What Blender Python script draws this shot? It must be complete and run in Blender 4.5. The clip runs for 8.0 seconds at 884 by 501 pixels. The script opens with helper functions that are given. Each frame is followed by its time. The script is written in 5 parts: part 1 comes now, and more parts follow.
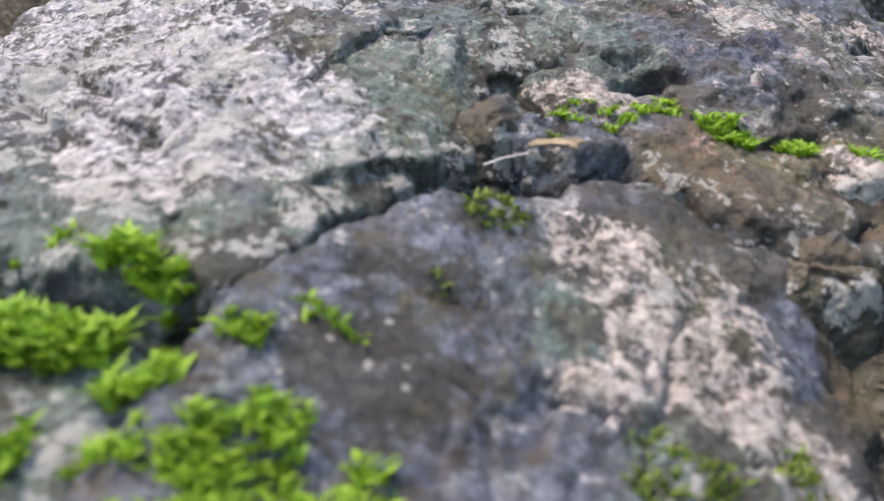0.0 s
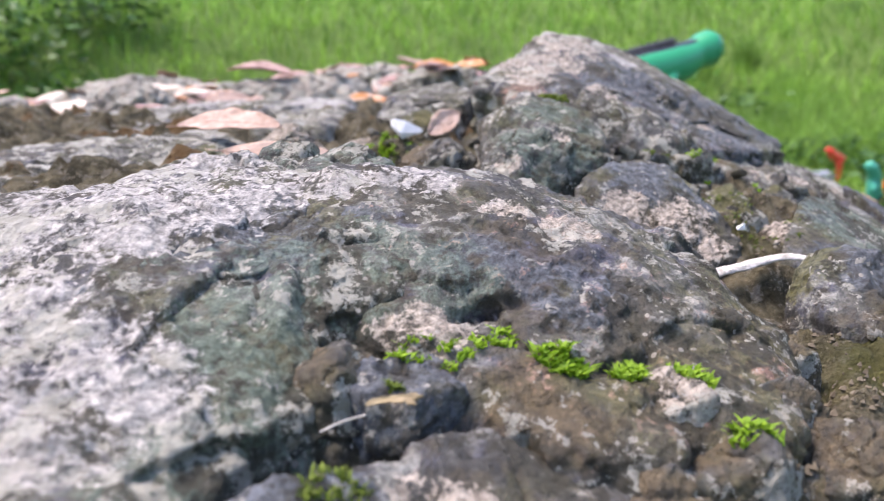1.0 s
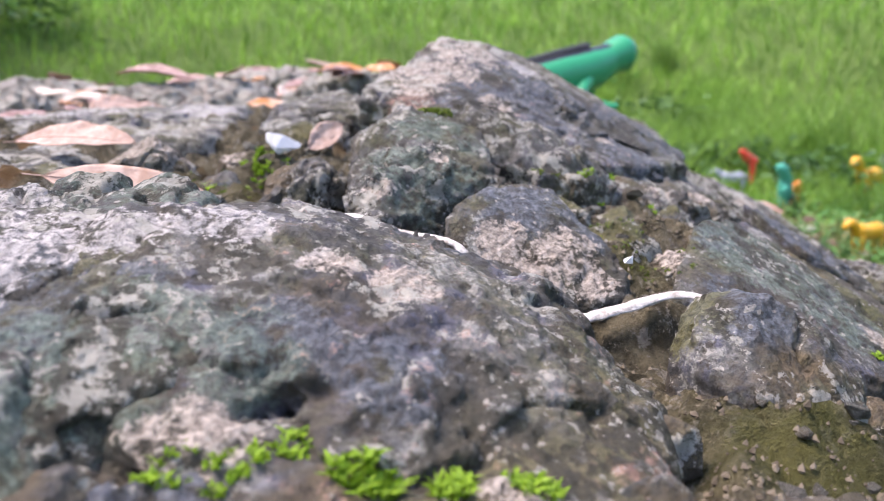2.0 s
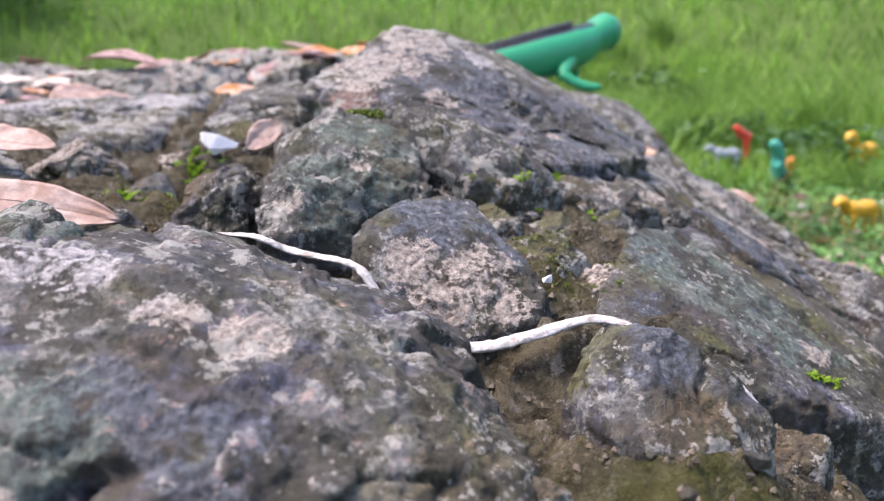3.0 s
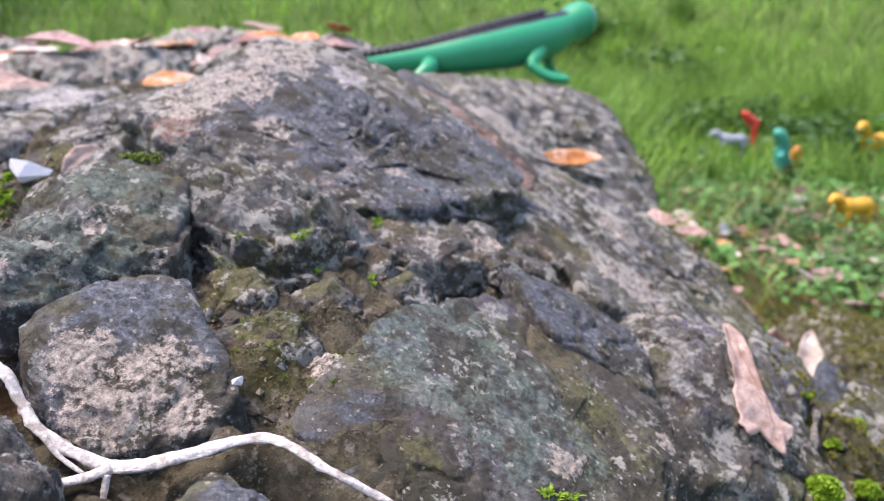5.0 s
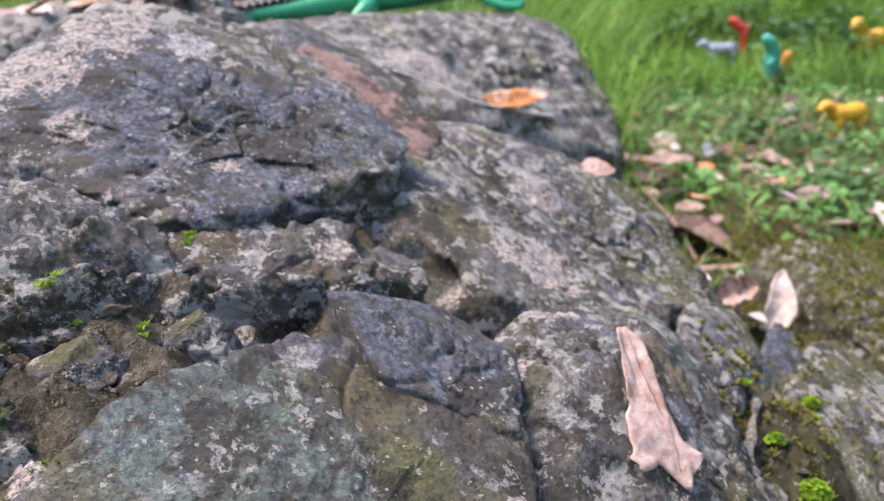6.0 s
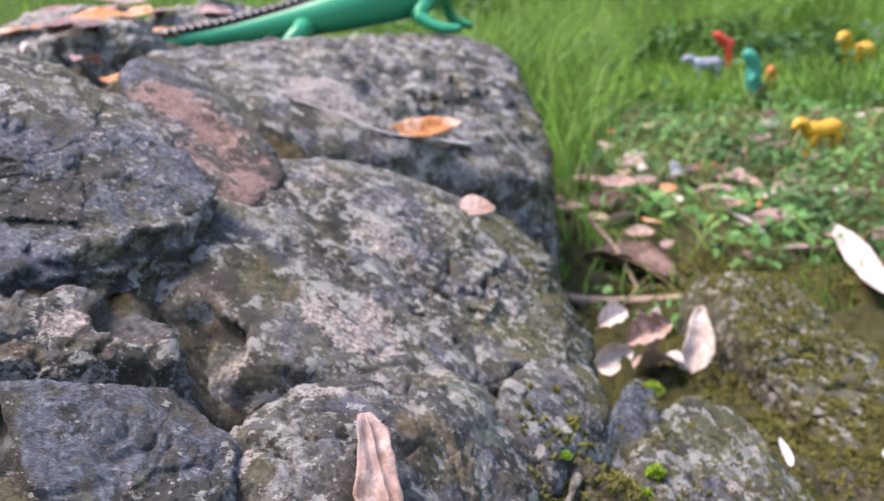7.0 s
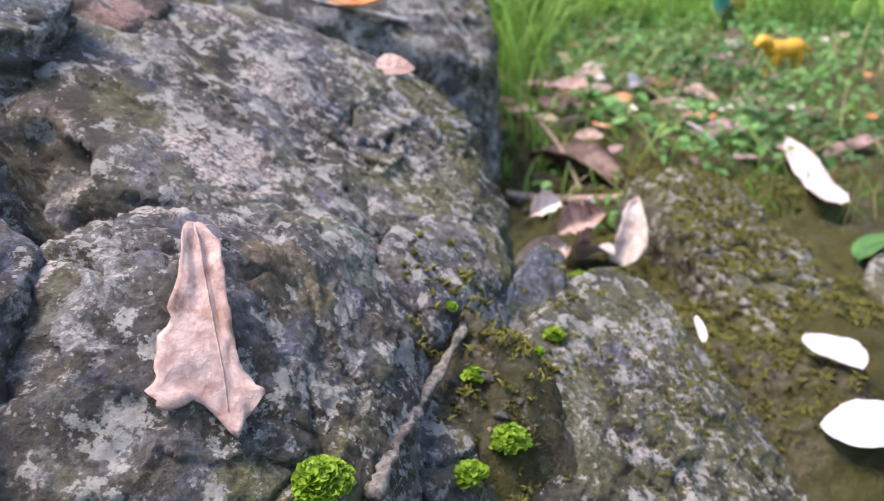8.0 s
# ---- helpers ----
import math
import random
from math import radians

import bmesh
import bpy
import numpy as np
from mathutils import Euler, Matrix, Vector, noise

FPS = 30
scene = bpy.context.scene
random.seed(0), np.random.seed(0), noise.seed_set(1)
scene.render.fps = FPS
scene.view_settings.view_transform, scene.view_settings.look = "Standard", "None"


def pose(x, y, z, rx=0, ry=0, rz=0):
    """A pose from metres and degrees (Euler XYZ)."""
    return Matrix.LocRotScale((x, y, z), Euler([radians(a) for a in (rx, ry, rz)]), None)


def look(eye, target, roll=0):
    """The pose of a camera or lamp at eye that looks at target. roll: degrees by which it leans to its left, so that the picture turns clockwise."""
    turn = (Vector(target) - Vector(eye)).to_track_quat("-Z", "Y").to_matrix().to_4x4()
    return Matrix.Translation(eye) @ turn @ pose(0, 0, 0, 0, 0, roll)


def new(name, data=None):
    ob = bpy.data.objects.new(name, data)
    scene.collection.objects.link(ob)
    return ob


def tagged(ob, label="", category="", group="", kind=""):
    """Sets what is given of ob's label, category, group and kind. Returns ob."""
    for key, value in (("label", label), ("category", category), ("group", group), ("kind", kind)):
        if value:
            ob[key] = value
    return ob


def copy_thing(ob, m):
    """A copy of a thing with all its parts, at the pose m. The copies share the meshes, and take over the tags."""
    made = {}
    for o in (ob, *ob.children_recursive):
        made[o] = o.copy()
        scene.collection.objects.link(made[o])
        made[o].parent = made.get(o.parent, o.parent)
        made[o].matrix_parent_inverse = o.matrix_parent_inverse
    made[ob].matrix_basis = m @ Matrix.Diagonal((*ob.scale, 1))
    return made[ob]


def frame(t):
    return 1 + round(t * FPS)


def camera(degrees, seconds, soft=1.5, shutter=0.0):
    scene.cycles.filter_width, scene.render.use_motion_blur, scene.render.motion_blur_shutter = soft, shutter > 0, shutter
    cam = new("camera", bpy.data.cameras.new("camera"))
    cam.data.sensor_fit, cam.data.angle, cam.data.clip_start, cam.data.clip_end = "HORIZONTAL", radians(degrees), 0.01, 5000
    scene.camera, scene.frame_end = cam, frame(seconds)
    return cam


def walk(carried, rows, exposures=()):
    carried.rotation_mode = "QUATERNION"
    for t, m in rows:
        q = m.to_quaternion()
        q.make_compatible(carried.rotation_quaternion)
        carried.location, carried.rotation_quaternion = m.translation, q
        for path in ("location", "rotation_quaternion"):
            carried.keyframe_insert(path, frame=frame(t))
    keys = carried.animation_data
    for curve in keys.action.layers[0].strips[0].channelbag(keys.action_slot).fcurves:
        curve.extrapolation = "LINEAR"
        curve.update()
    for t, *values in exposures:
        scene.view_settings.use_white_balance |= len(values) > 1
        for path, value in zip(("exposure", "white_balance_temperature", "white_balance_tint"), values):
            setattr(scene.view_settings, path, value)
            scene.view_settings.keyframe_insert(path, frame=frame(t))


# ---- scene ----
cam = camera(58.0, 8.0, soft=0.6, shutter=0.12)
PATH = [
    (0, (0.017, -0.004, 0.216), (-0.087, 1.884, -0.437), 0.7),
    (0.4, (0.022, 0.0, 0.225), (-0.006, 1.895, -0.416), -0.7),
    (0.5, (0.022, 0.001, 0.227), (0.042, 1.912, -0.362), -1.0),
    (0.9, (0.025, -0.001, 0.235), (0.158, 1.955, -0.161), -1.7),
    (1, (0.025, 0.003, 0.238), (0.218, 1.961, -0.123), -1.5),
    (1.5, (0.035, 0.022, 0.242), (0.35, 1.962, -0.124), -1.0),
    (2, (0.053, 0.036, 0.243), (0.419, 1.969, -0.12), -1.4),
    (2.2, (0.061, 0.043, 0.243), (0.436, 1.972, -0.127), -1.8),
    (3.3, (0.096, 0.047, 0.268), (0.443, 1.966, -0.177), -2.1),
    (3.5, (0.108, 0.046, 0.284), (0.427, 1.966, -0.173), -2.3),
    (4, (0.148, 0.051, 0.28), (0.464, 1.97, -0.185), -0.5),
    (4.2, (0.164, 0.054, 0.282), (0.476, 1.974, -0.184), -0.2),
    (5.3, (0.197, 0.076, 0.28), (0.494, 1.974, -0.275), -0.2),
    (5.5, (0.219, 0.1, 0.284), (0.485, 1.975, -0.359), -2.9),
    (6, (0.255, 0.121, 0.288), (0.526, 1.987, -0.379), -5.0),
    (6.5, (0.288, 0.128, 0.293), (0.544, 2.004, -0.352), -4.8),
    (7, (0.35, 0.141, 0.288), (0.602, 2.021, -0.345), -5.6),
    (7.5, (0.367, 0.144, 0.237), (0.638, 1.993, -0.475), -3.7),
    (8, (0.381, 0.156, 0.241), (0.697, 1.956, -0.571), -2.6),
]
walk(cam, [(t, look(eye, target, roll)) for t, eye, target, roll in PATH], [(0, 1.58, 6850, 17), (1.5, 1.70, 6950, 21), (3.5, 1.57, 6820, 23), (5.5, 1.58, 6850, 23), (8, 1.58, 6700, 24)])
cam.data.dof.use_dof, cam.data.dof.focus_distance, cam.data.dof.aperture_fstop = True, 0.205, 19

# ---- world and light ----
world = bpy.data.worlds.new("overcast_sky")
scene.world = world
world.use_nodes = True
wn, wl = world.node_tree.nodes, world.node_tree.links
sky = wn.new("ShaderNodeTexSky")
sky.sky_type, sky.sun_disc = "NISHITA", False
sky.sun_elevation, sky.sun_rotation = radians(66), radians(-75)
wl.new(sky.outputs[0], wn["Background"].inputs[0])
wn["Background"].inputs[1].default_value = 0.15
sun = new("sun", bpy.data.lights.new("sun", "SUN"))
sun.data.energy, sun.data.angle, sun.data.color = 2.2, radians(25), (1.0, 0.93, 0.84)
sun.matrix_world = look((-2.2, 0.6, 5.2), (0, 0, 0))


# ---- noise in numpy ----
def hash3(i, j, k, seed):
    h = (i * 374761393 + j * 668265263 + k * 2147483647 + seed * 1274126177) & 0xFFFFFFFF
    h = ((h ^ (h >> 13)) * 1274126177) & 0xFFFFFFFF
    h = ((h ^ (h >> 16)) * 2246822519) & 0xFFFFFFFF
    return ((h ^ (h >> 15)) & 0xFFFF) / 65535.0


def vnoise(p, scale, seed=0):
    """Value noise, 0 to 1, of points p (n, 3)."""
    q = np.asarray(p, float) * scale + 1000.0
    i = np.floor(q).astype(np.int64)
    f = q - i
    f = f * f * f * (f * (f * 6 - 15) + 10)
    out = 0.0
    for a in (0, 1):
        wa = f[:, 0] if a else 1 - f[:, 0]
        for b in (0, 1):
            wb = f[:, 1] if b else 1 - f[:, 1]
            for c in (0, 1):
                wc = f[:, 2] if c else 1 - f[:, 2]
                out = out + wa * wb * wc * hash3(i[:, 0] + a, i[:, 1] + b, i[:, 2] + c, seed)
    return out


def fbm(p, scale, octaves=4, seed=0, gain=0.5):
    total, amp, norm = 0.0, 1.0, 0.0
    for o in range(octaves):
        total = total + amp * (vnoise(p, scale * 2.03 ** o, seed + o * 17) - 0.5)
        norm += amp
        amp *= gain
    return total / norm * 2


def smooth01(v):
    v = np.clip(v, 0, 1)
    return v * v * (3 - 2 * v)


def facets(p, size, seed):
    """Broken planes, -1 to 1: each cell of a scattered set is a small tilted face; also the gap between cells."""
    q = np.asarray(p, float) / size + 500.0
    base = np.floor(q).astype(np.int64)
    best, second = np.full(len(q), 9.0), np.full(len(q), 9.0)
    out = np.zeros(len(q))
    for a in (-1, 0, 1):
        for b in (-1, 0, 1):
            for c in (-1, 0, 1):
                i, j, k = base[:, 0] + a, base[:, 1] + b, base[:, 2] + c
                h = hash3(i, j, k, seed)
                r = (h, h * 157.31 % 1.0, h * 977.77 % 1.0)
                d = np.stack([q[:, 0] - i - r[0], q[:, 1] - j - r[1], q[:, 2] - k - r[2]], 1)
                dist = np.sqrt((d * d).sum(1))
                near = dist < best
                second = np.where(near, best, np.minimum(second, dist))
                best = np.where(near, dist, best)
                tilt = (r[1] - 0.5) * d[:, 0] + (r[2] - 0.5) * d[:, 1] + (r[0] - 0.5) * d[:, 2]
                out = np.where(near, 1.6 * tilt + 0.7 * (r[0] + r[1] + r[2] - 1.5), out)
    return out, second - best


# ---- materials ----
def mat(name):
    m = bpy.data.materials.new(name)
    m.use_nodes = True
    return m, m.node_tree.nodes, m.node_tree.links, m.node_tree.nodes["Principled BSDF"]


def tex(nodes, links, kind, co, scale, detail=6.0, rough=0.6):
    n = nodes.new(kind)
    n.inputs["Scale"].default_value = scale
    if kind == "ShaderNodeTexNoise":
        n.inputs["Detail"].default_value, n.inputs["Roughness"].default_value = detail, rough
    links.new(co, n.inputs["Vector"])
    return n


def ramp(nodes, links, val, lo, hi):
    r = nodes.new("ShaderNodeMapRange")
    r.inputs[1].default_value, r.inputs[2].default_value = lo, hi
    r.interpolation_type = "SMOOTHSTEP"
    links.new(val, r.inputs[0])
    return r.outputs[0]


def mixc(nodes, links, fac, a, b):
    m = nodes.new("ShaderNodeMix")
    m.data_type = "RGBA"
    for sock, v in ((m.inputs[0], fac), (m.inputs[6], a), (m.inputs[7], b)):
        if isinstance(v, (tuple, float, int)):
            sock.default_value = (*v, 1.0) if isinstance(v, tuple) else v
        else:
            links.new(v, sock)
    return m.outputs[2]


def maths(nodes, links, op, a, b):
    m = nodes.new("ShaderNodeMath")
    m.operation = op
    for sock, v in zip(m.inputs, (a, b)):
        if isinstance(v, (float, int)):
            sock.default_value = v
        else:
            links.new(v, sock)
    return m.outputs[0]


def attr(nodes, name):
    a = nodes.new("ShaderNodeAttribute")
    a.attribute_name = name
    return a.outputs["Fac"]


def bumps(nodes, links, bsdf, heights):
    """heights: (value, distance in metres)."""
    last = None
    for v, d in heights:
        b = nodes.new("ShaderNodeBump")
        b.inputs["Distance"].default_value, b.inputs["Strength"].default_value = d, 1.0
        links.new(v, b.inputs["Height"])
        if last:
            links.new(last, b.inputs["Normal"])
        last = b.outputs[0]
    links.new(last, bsdf.inputs["Normal"])


def stone_material():
    m, n, l, bsdf = mat("weathered_stone")
    co = n.new("ShaderNodeTexCoord").outputs["Object"]
    big = tex(n, l, "ShaderNodeTexNoise", co, 28, 5, 0.6).outputs[0]
    mid = tex(n, l, "ShaderNodeTexNoise", co, 110, 6, 0.65).outputs[0]
    fine = tex(n, l, "ShaderNodeTexNoise", co, 480, 5, 0.7).outputs[0]
    grit = tex(n, l, "ShaderNodeTexNoise", co, 1500, 3, 0.7).outputs[0]
    other = tex(n, l, "ShaderNodeTexNoise", co, 47, 6, 0.7).outputs[0]
    pits = tex(n, l, "ShaderNodeTexVoronoi", co, 420).outputs["Distance"]
    broad = tex(n, l, "ShaderNodeTexNoise", co, 13, 4, 0.55).outputs[0]
    crust = tex(n, l, "ShaderNodeTexNoise", co, 62, 10, 0.76).outputs[0]
    dots = tex(n, l, "ShaderNodeTexVoronoi", co, 620)
    both = maths(n, l, "ADD", maths(n, l, "MULTIPLY", big, 0.6), maths(n, l, "MULTIPLY", mid, 0.4))
    col = mixc(n, l, ramp(n, l, both, 0.40, 0.62), (0.062, 0.060, 0.058), (0.21, 0.203, 0.195))
    # bluish skin, beige crust, warm brown dirt
    col = mixc(n, l, maths(n, l, "MULTIPLY", ramp(n, l, other, 0.49, 0.60), 0.75), col, (0.125, 0.125, 0.175))
    crust = maths(n, l, "ADD", crust, attr(n, "crusty"))
    cover = maths(n, l, "ADD", crust, maths(n, l, "MULTIPLY", maths(n, l, "SUBTRACT", broad, 0.5), 0.7))
    col = mixc(n, l, maths(n, l, "MULTIPLY", ramp(n, l, cover, 0.53, 0.61), 0.8), col, mixc(n, l, ramp(n, l, fine, 0.3, 0.7), (0.22, 0.20, 0.16), (0.47, 0.43, 0.36)))
    col = mixc(n, l, maths(n, l, "MULTIPLY", ramp(n, l, maths(n, l, "SUBTRACT", 1.0, cover), 0.56, 0.62), 0.55), col, (0.10, 0.078, 0.05))
    col = mixc(n, l, maths(n, l, "MULTIPLY", ramp(n, l, maths(n, l, "ADD", attr(n, "dirt"), maths(n, l, "SUBTRACT", mid, 0.5)), 0.35, 0.65), 0.85), col, (0.135, 0.098, 0.055))
    wash = tex(n, l, "ShaderNodeTexNoise", co, 20, 6, 0.65).outputs[0]
    col = mixc(n, l, maths(n, l, "MULTIPLY", ramp(n, l, wash, 0.44, 0.60), 0.7), col, mixc(n, l, fine, (0.072, 0.071, 0.030), (0.19, 0.183, 0.092)))
    blot = tex(n, l, "ShaderNodeTexNoise", co, 52, 9, 0.72).outputs[0]
    blot2 = tex(n, l, "ShaderNodeTexNoise", co, 43, 9, 0.74).outputs[0]
    col = mixc(n, l, maths(n, l, "MULTIPLY", ramp(n, l, blot2, 0.54, 0.575), 0.8), col, mixc(n, l, fine, (0.029, 0.024, 0.018), (0.085, 0.069, 0.050)))
    col = mixc(n, l, maths(n, l, "MULTIPLY", ramp(n, l, blot, 0.552, 0.578), maths(n, l, "SUBTRACT", 0.62, maths(n, l, "MULTIPLY", attr(n, "dirt"), 0.85))), col, mixc(n, l, ramp(n, l, fine, 0.3, 0.7), (0.19, 0.19, 0.175), (0.43, 0.42, 0.385)))
    violet = ramp(n, l, maths(n, l, "ADD", attr(n, "violet"), maths(n, l, "MULTIPLY", maths(n, l, "SUBTRACT", mid, 0.5), 2.2)), 0.30, 0.60)
    col = mixc(n, l, maths(n, l, "MULTIPLY", violet, 0.7), col, mixc(n, l, ramp(n, l, fine, 0.3, 0.7), (0.060, 0.070, 0.090), (0.165, 0.187, 0.225)))
    micro = tex(n, l, "ShaderNodeTexNoise", co, 3600, 2, 0.6).outputs[0]
    warp = maths(n, l, "ADD", maths(n, l, "MULTIPLY", maths(n, l, "SUBTRACT", mid, 0.5), 1.6), maths(n, l, "MULTIPLY", maths(n, l, "SUBTRACT", fine, 0.5), 1.3))
    algae = ramp(n, l, maths(n, l, "ADD", attr(n, "algae"), warp), 0.35, 0.75)
    col = mixc(n, l, maths(n, l, "MULTIPLY", algae, 0.75), col, mixc(n, l, fine, (0.05, 0.085, 0.06), (0.19, 0.24, 0.20)))
    film = ramp(n, l, maths(n, l, "ADD", attr(n, "film"), warp), 0.35, 0.7)
    col = mixc(n, l, maths(n, l, "MULTIPLY", film, 0.72), col, mixc(n, l, fine, (0.055, 0.056, 0.018), (0.18, 0.17, 0.065)))
    rust = ramp(n, l, maths(n, l, "ADD", attr(n, "rust"), warp), 0.15, 0.50)
    col = mixc(n, l, maths(n, l, "MULTIPLY", rust, 0.85), col, mixc(n, l, mid, (0.25, 0.15, 0.14), (0.44, 0.27, 0.20)))
    pale = ramp(n, l, maths(n, l, "ADD", attr(n, "pale"), warp), 0.40, 0.62)
    palec = mixc(n, l, ramp(n, l, fine, 0.35, 0.65), (0.28, 0.235, 0.20), (0.50, 0.43, 0.37))
    palec = mixc(n, l, ramp(n, l, attr(n, "cool"), 0.2, 0.9), palec, mixc(n, l, ramp(n, l, fine, 0.35, 0.65), (0.34, 0.34, 0.36), (0.54, 0.53, 0.535)))
    col = mixc(n, l, maths(n, l, "MULTIPLY", pale, 0.92), col, palec)
    shade = n.new("ShaderNodeMapRange")
    shade.inputs[1].default_value, shade.inputs[2].default_value, shade.inputs[3].default_value, shade.inputs[4].default_value = 0.36, 0.64, 0.52, 1.52
    l.new(maths(n, l, "ADD", maths(n, l, "MULTIPLY", fine, 0.6), maths(n, l, "MULTIPLY", micro, 0.4)), shade.inputs[0])
    grey = n.new("ShaderNodeCombineColor")
    for sock in grey.inputs:
        l.new(shade.outputs[0], sock)
    mul = n.new("ShaderNodeMix")
    mul.data_type, mul.blend_type = "RGBA", "MULTIPLY"
    mul.inputs[0].default_value = 1.0
    l.new(col, mul.inputs[6])
    l.new(grey.outputs[0], mul.inputs[7])
    col = mul.outputs[2]
    spots = tex(n, l, "ShaderNodeTexNoise", co, 230, 4, 0.62).outputs[0]
    fleck = ramp(n, l, maths(n, l, "ADD", spots, maths(n, l, "ADD", maths(n, l, "MULTIPLY", maths(n, l, "SUBTRACT", broad, 0.5), 0.35), maths(n, l, "MULTIPLY", attr(n, "worn"), 0.10))), 0.62, 0.665)
    col = mixc(n, l, maths(n, l, "MULTIPLY", fleck, 0.7), col, mixc(n, l, mid, (0.30, 0.28, 0.245), (0.60, 0.57, 0.51)))
    # crisp dark growth and pale flaking crust
    stain = tex(n, l, "ShaderNodeTexNoise", co, 31, 10, 0.70).outputs[0]
    keep = maths(n, l, "SUBTRACT", 1.0, maths(n, l, "MULTIPLY", pale, 0.8))
    col = mixc(n, l, maths(n, l, "MULTIPLY", maths(n, l, "MULTIPLY", ramp(n, l, stain, 0.515, 0.550), 0.82), keep), col, mixc(n, l, fine, (0.022, 0.020, 0.015), (0.070, 0.062, 0.045)))
    flake = maths(n, l, "ADD", tex(n, l, "ShaderNodeTexNoise", co, 66, 9, 0.74).outputs[0], attr(n, "crusty"))
    flake = maths(n, l, "SUBTRACT", flake, maths(n, l, "MULTIPLY", maths(n, l, "MAXIMUM", attr(n, "violet"), 0.0), 0.12))
    col = mixc(n, l, maths(n, l, "MULTIPLY", ramp(n, l, flake, 0.535, 0.565), 0.78), col, mixc(n, l, mid, (0.29, 0.28, 0.24), (0.60, 0.58, 0.515)))
    # scattered lichen flecks and dark pits
    sep = n.new("ShaderNodeSeparateColor")
    l.new(dots.outputs["Color"], sep.inputs[0])
    chosen = maths(n, l, "GREATER_THAN", maths(n, l, "ADD", sep.outputs[0], maths(n, l, "MULTIPLY", maths(n, l, "SUBTRACT", big, 0.5), 0.6)), 0.975)
    speck = maths(n, l, "MULTIPLY", chosen, maths(n, l, "LESS_THAN", dots.outputs["Distance"], maths(n, l, "MULTIPLY", fine, 0.75)))
    col = mixc(n, l, maths(n, l, "MULTIPLY", speck, 0.8), col, (0.40, 0.37, 0.33))
    col = mixc(n, l, maths(n, l, "MULTIPLY", ramp(n, l, grit, 0.58, 0.70), 0.5), col, (0.03, 0.029, 0.028))
    l.new(col, bsdf.inputs["Base Color"])
    bsdf.inputs["Roughness"].default_value = 0.8
    bsdf.inputs["Specular IOR Level"].default_value = 0.35
    r = n.new("ShaderNodeMapRange")
    r.inputs[3].default_value, r.inputs[4].default_value = 0.55, 0.95
    l.new(fine, r.inputs[0])
    l.new(r.outputs[0], bsdf.inputs["Roughness"])
    bumps(n, l, bsdf, [(mid, 0.0035), (fine, 0.0022), (pits, 0.0008), (grit, 0.0007), (micro, 0.0002)])
    return m


def soil_material():
    m, n, l, bsdf = mat("soil_and_moss")
    co = n.new("ShaderNodeTexCoord").outputs["Object"]
    big = tex(n, l, "ShaderNodeTexNoise", co, 14, 6, 0.65).outputs[0]
    mid = tex(n, l, "ShaderNodeTexNoise", co, 90, 6, 0.7).outputs[0]
    fine = tex(n, l, "ShaderNodeTexNoise", co, 420, 5, 0.75).outputs[0]
    col = mixc(n, l, ramp(n, l, mid, 0.35, 0.65), (0.055, 0.048, 0.030), (0.23, 0.198, 0.13))
    col = mixc(n, l, ramp(n, l, fine, 0.55, 0.72), col, (0.36, 0.30, 0.22))
    bits = tex(n, l, "ShaderNodeTexNoise", co, 130, 8, 0.75).outputs[0]
    col = mixc(n, l, maths(n, l, "MULTIPLY", ramp(n, l, bits, 0.54, 0.60), 0.8), col, mixc(n, l, ramp(n, l, fine, 0.3, 0.7), (0.20, 0.18, 0.15), (0.42, 0.38, 0.32)))
    col = mixc(n, l, maths(n, l, "MULTIPLY", ramp(n, l, big, 0.54, 0.66), 0.7), col, (0.22, 0.115, 0.045))
    moss = ramp(n, l, maths(n, l, "ADD", attr(n, "moss"), maths(n, l, "MULTIPLY", maths(n, l, "SUBTRACT", big, 0.5), 2.0)), 0.3, 0.8)
    col = mixc(n, l, maths(n, l, "MULTIPLY", moss, 0.85), col, mixc(n, l, fine, (0.045, 0.05, 0.010), (0.17, 0.165, 0.045)))
    lawn = ramp(n, l, maths(n, l, "ADD", attr(n, "lawn"), maths(n, l, "SUBTRACT", big, 0.5)), 0.3, 0.7)
    col = mixc(n, l, lawn, col, mixc(n, l, mid, (0.05, 0.085, 0.02), (0.16, 0.26, 0.06)))
    l.new(col, bsdf.inputs["Base Color"])
    bsdf.inputs["Roughness"].default_value = 0.95
    bsdf.inputs["Specular IOR Level"].default_value = 0.2
    bumps(n, l, bsdf, [(bits, 0.008), (mid, 0.008), (fine, 0.004)])
    return m


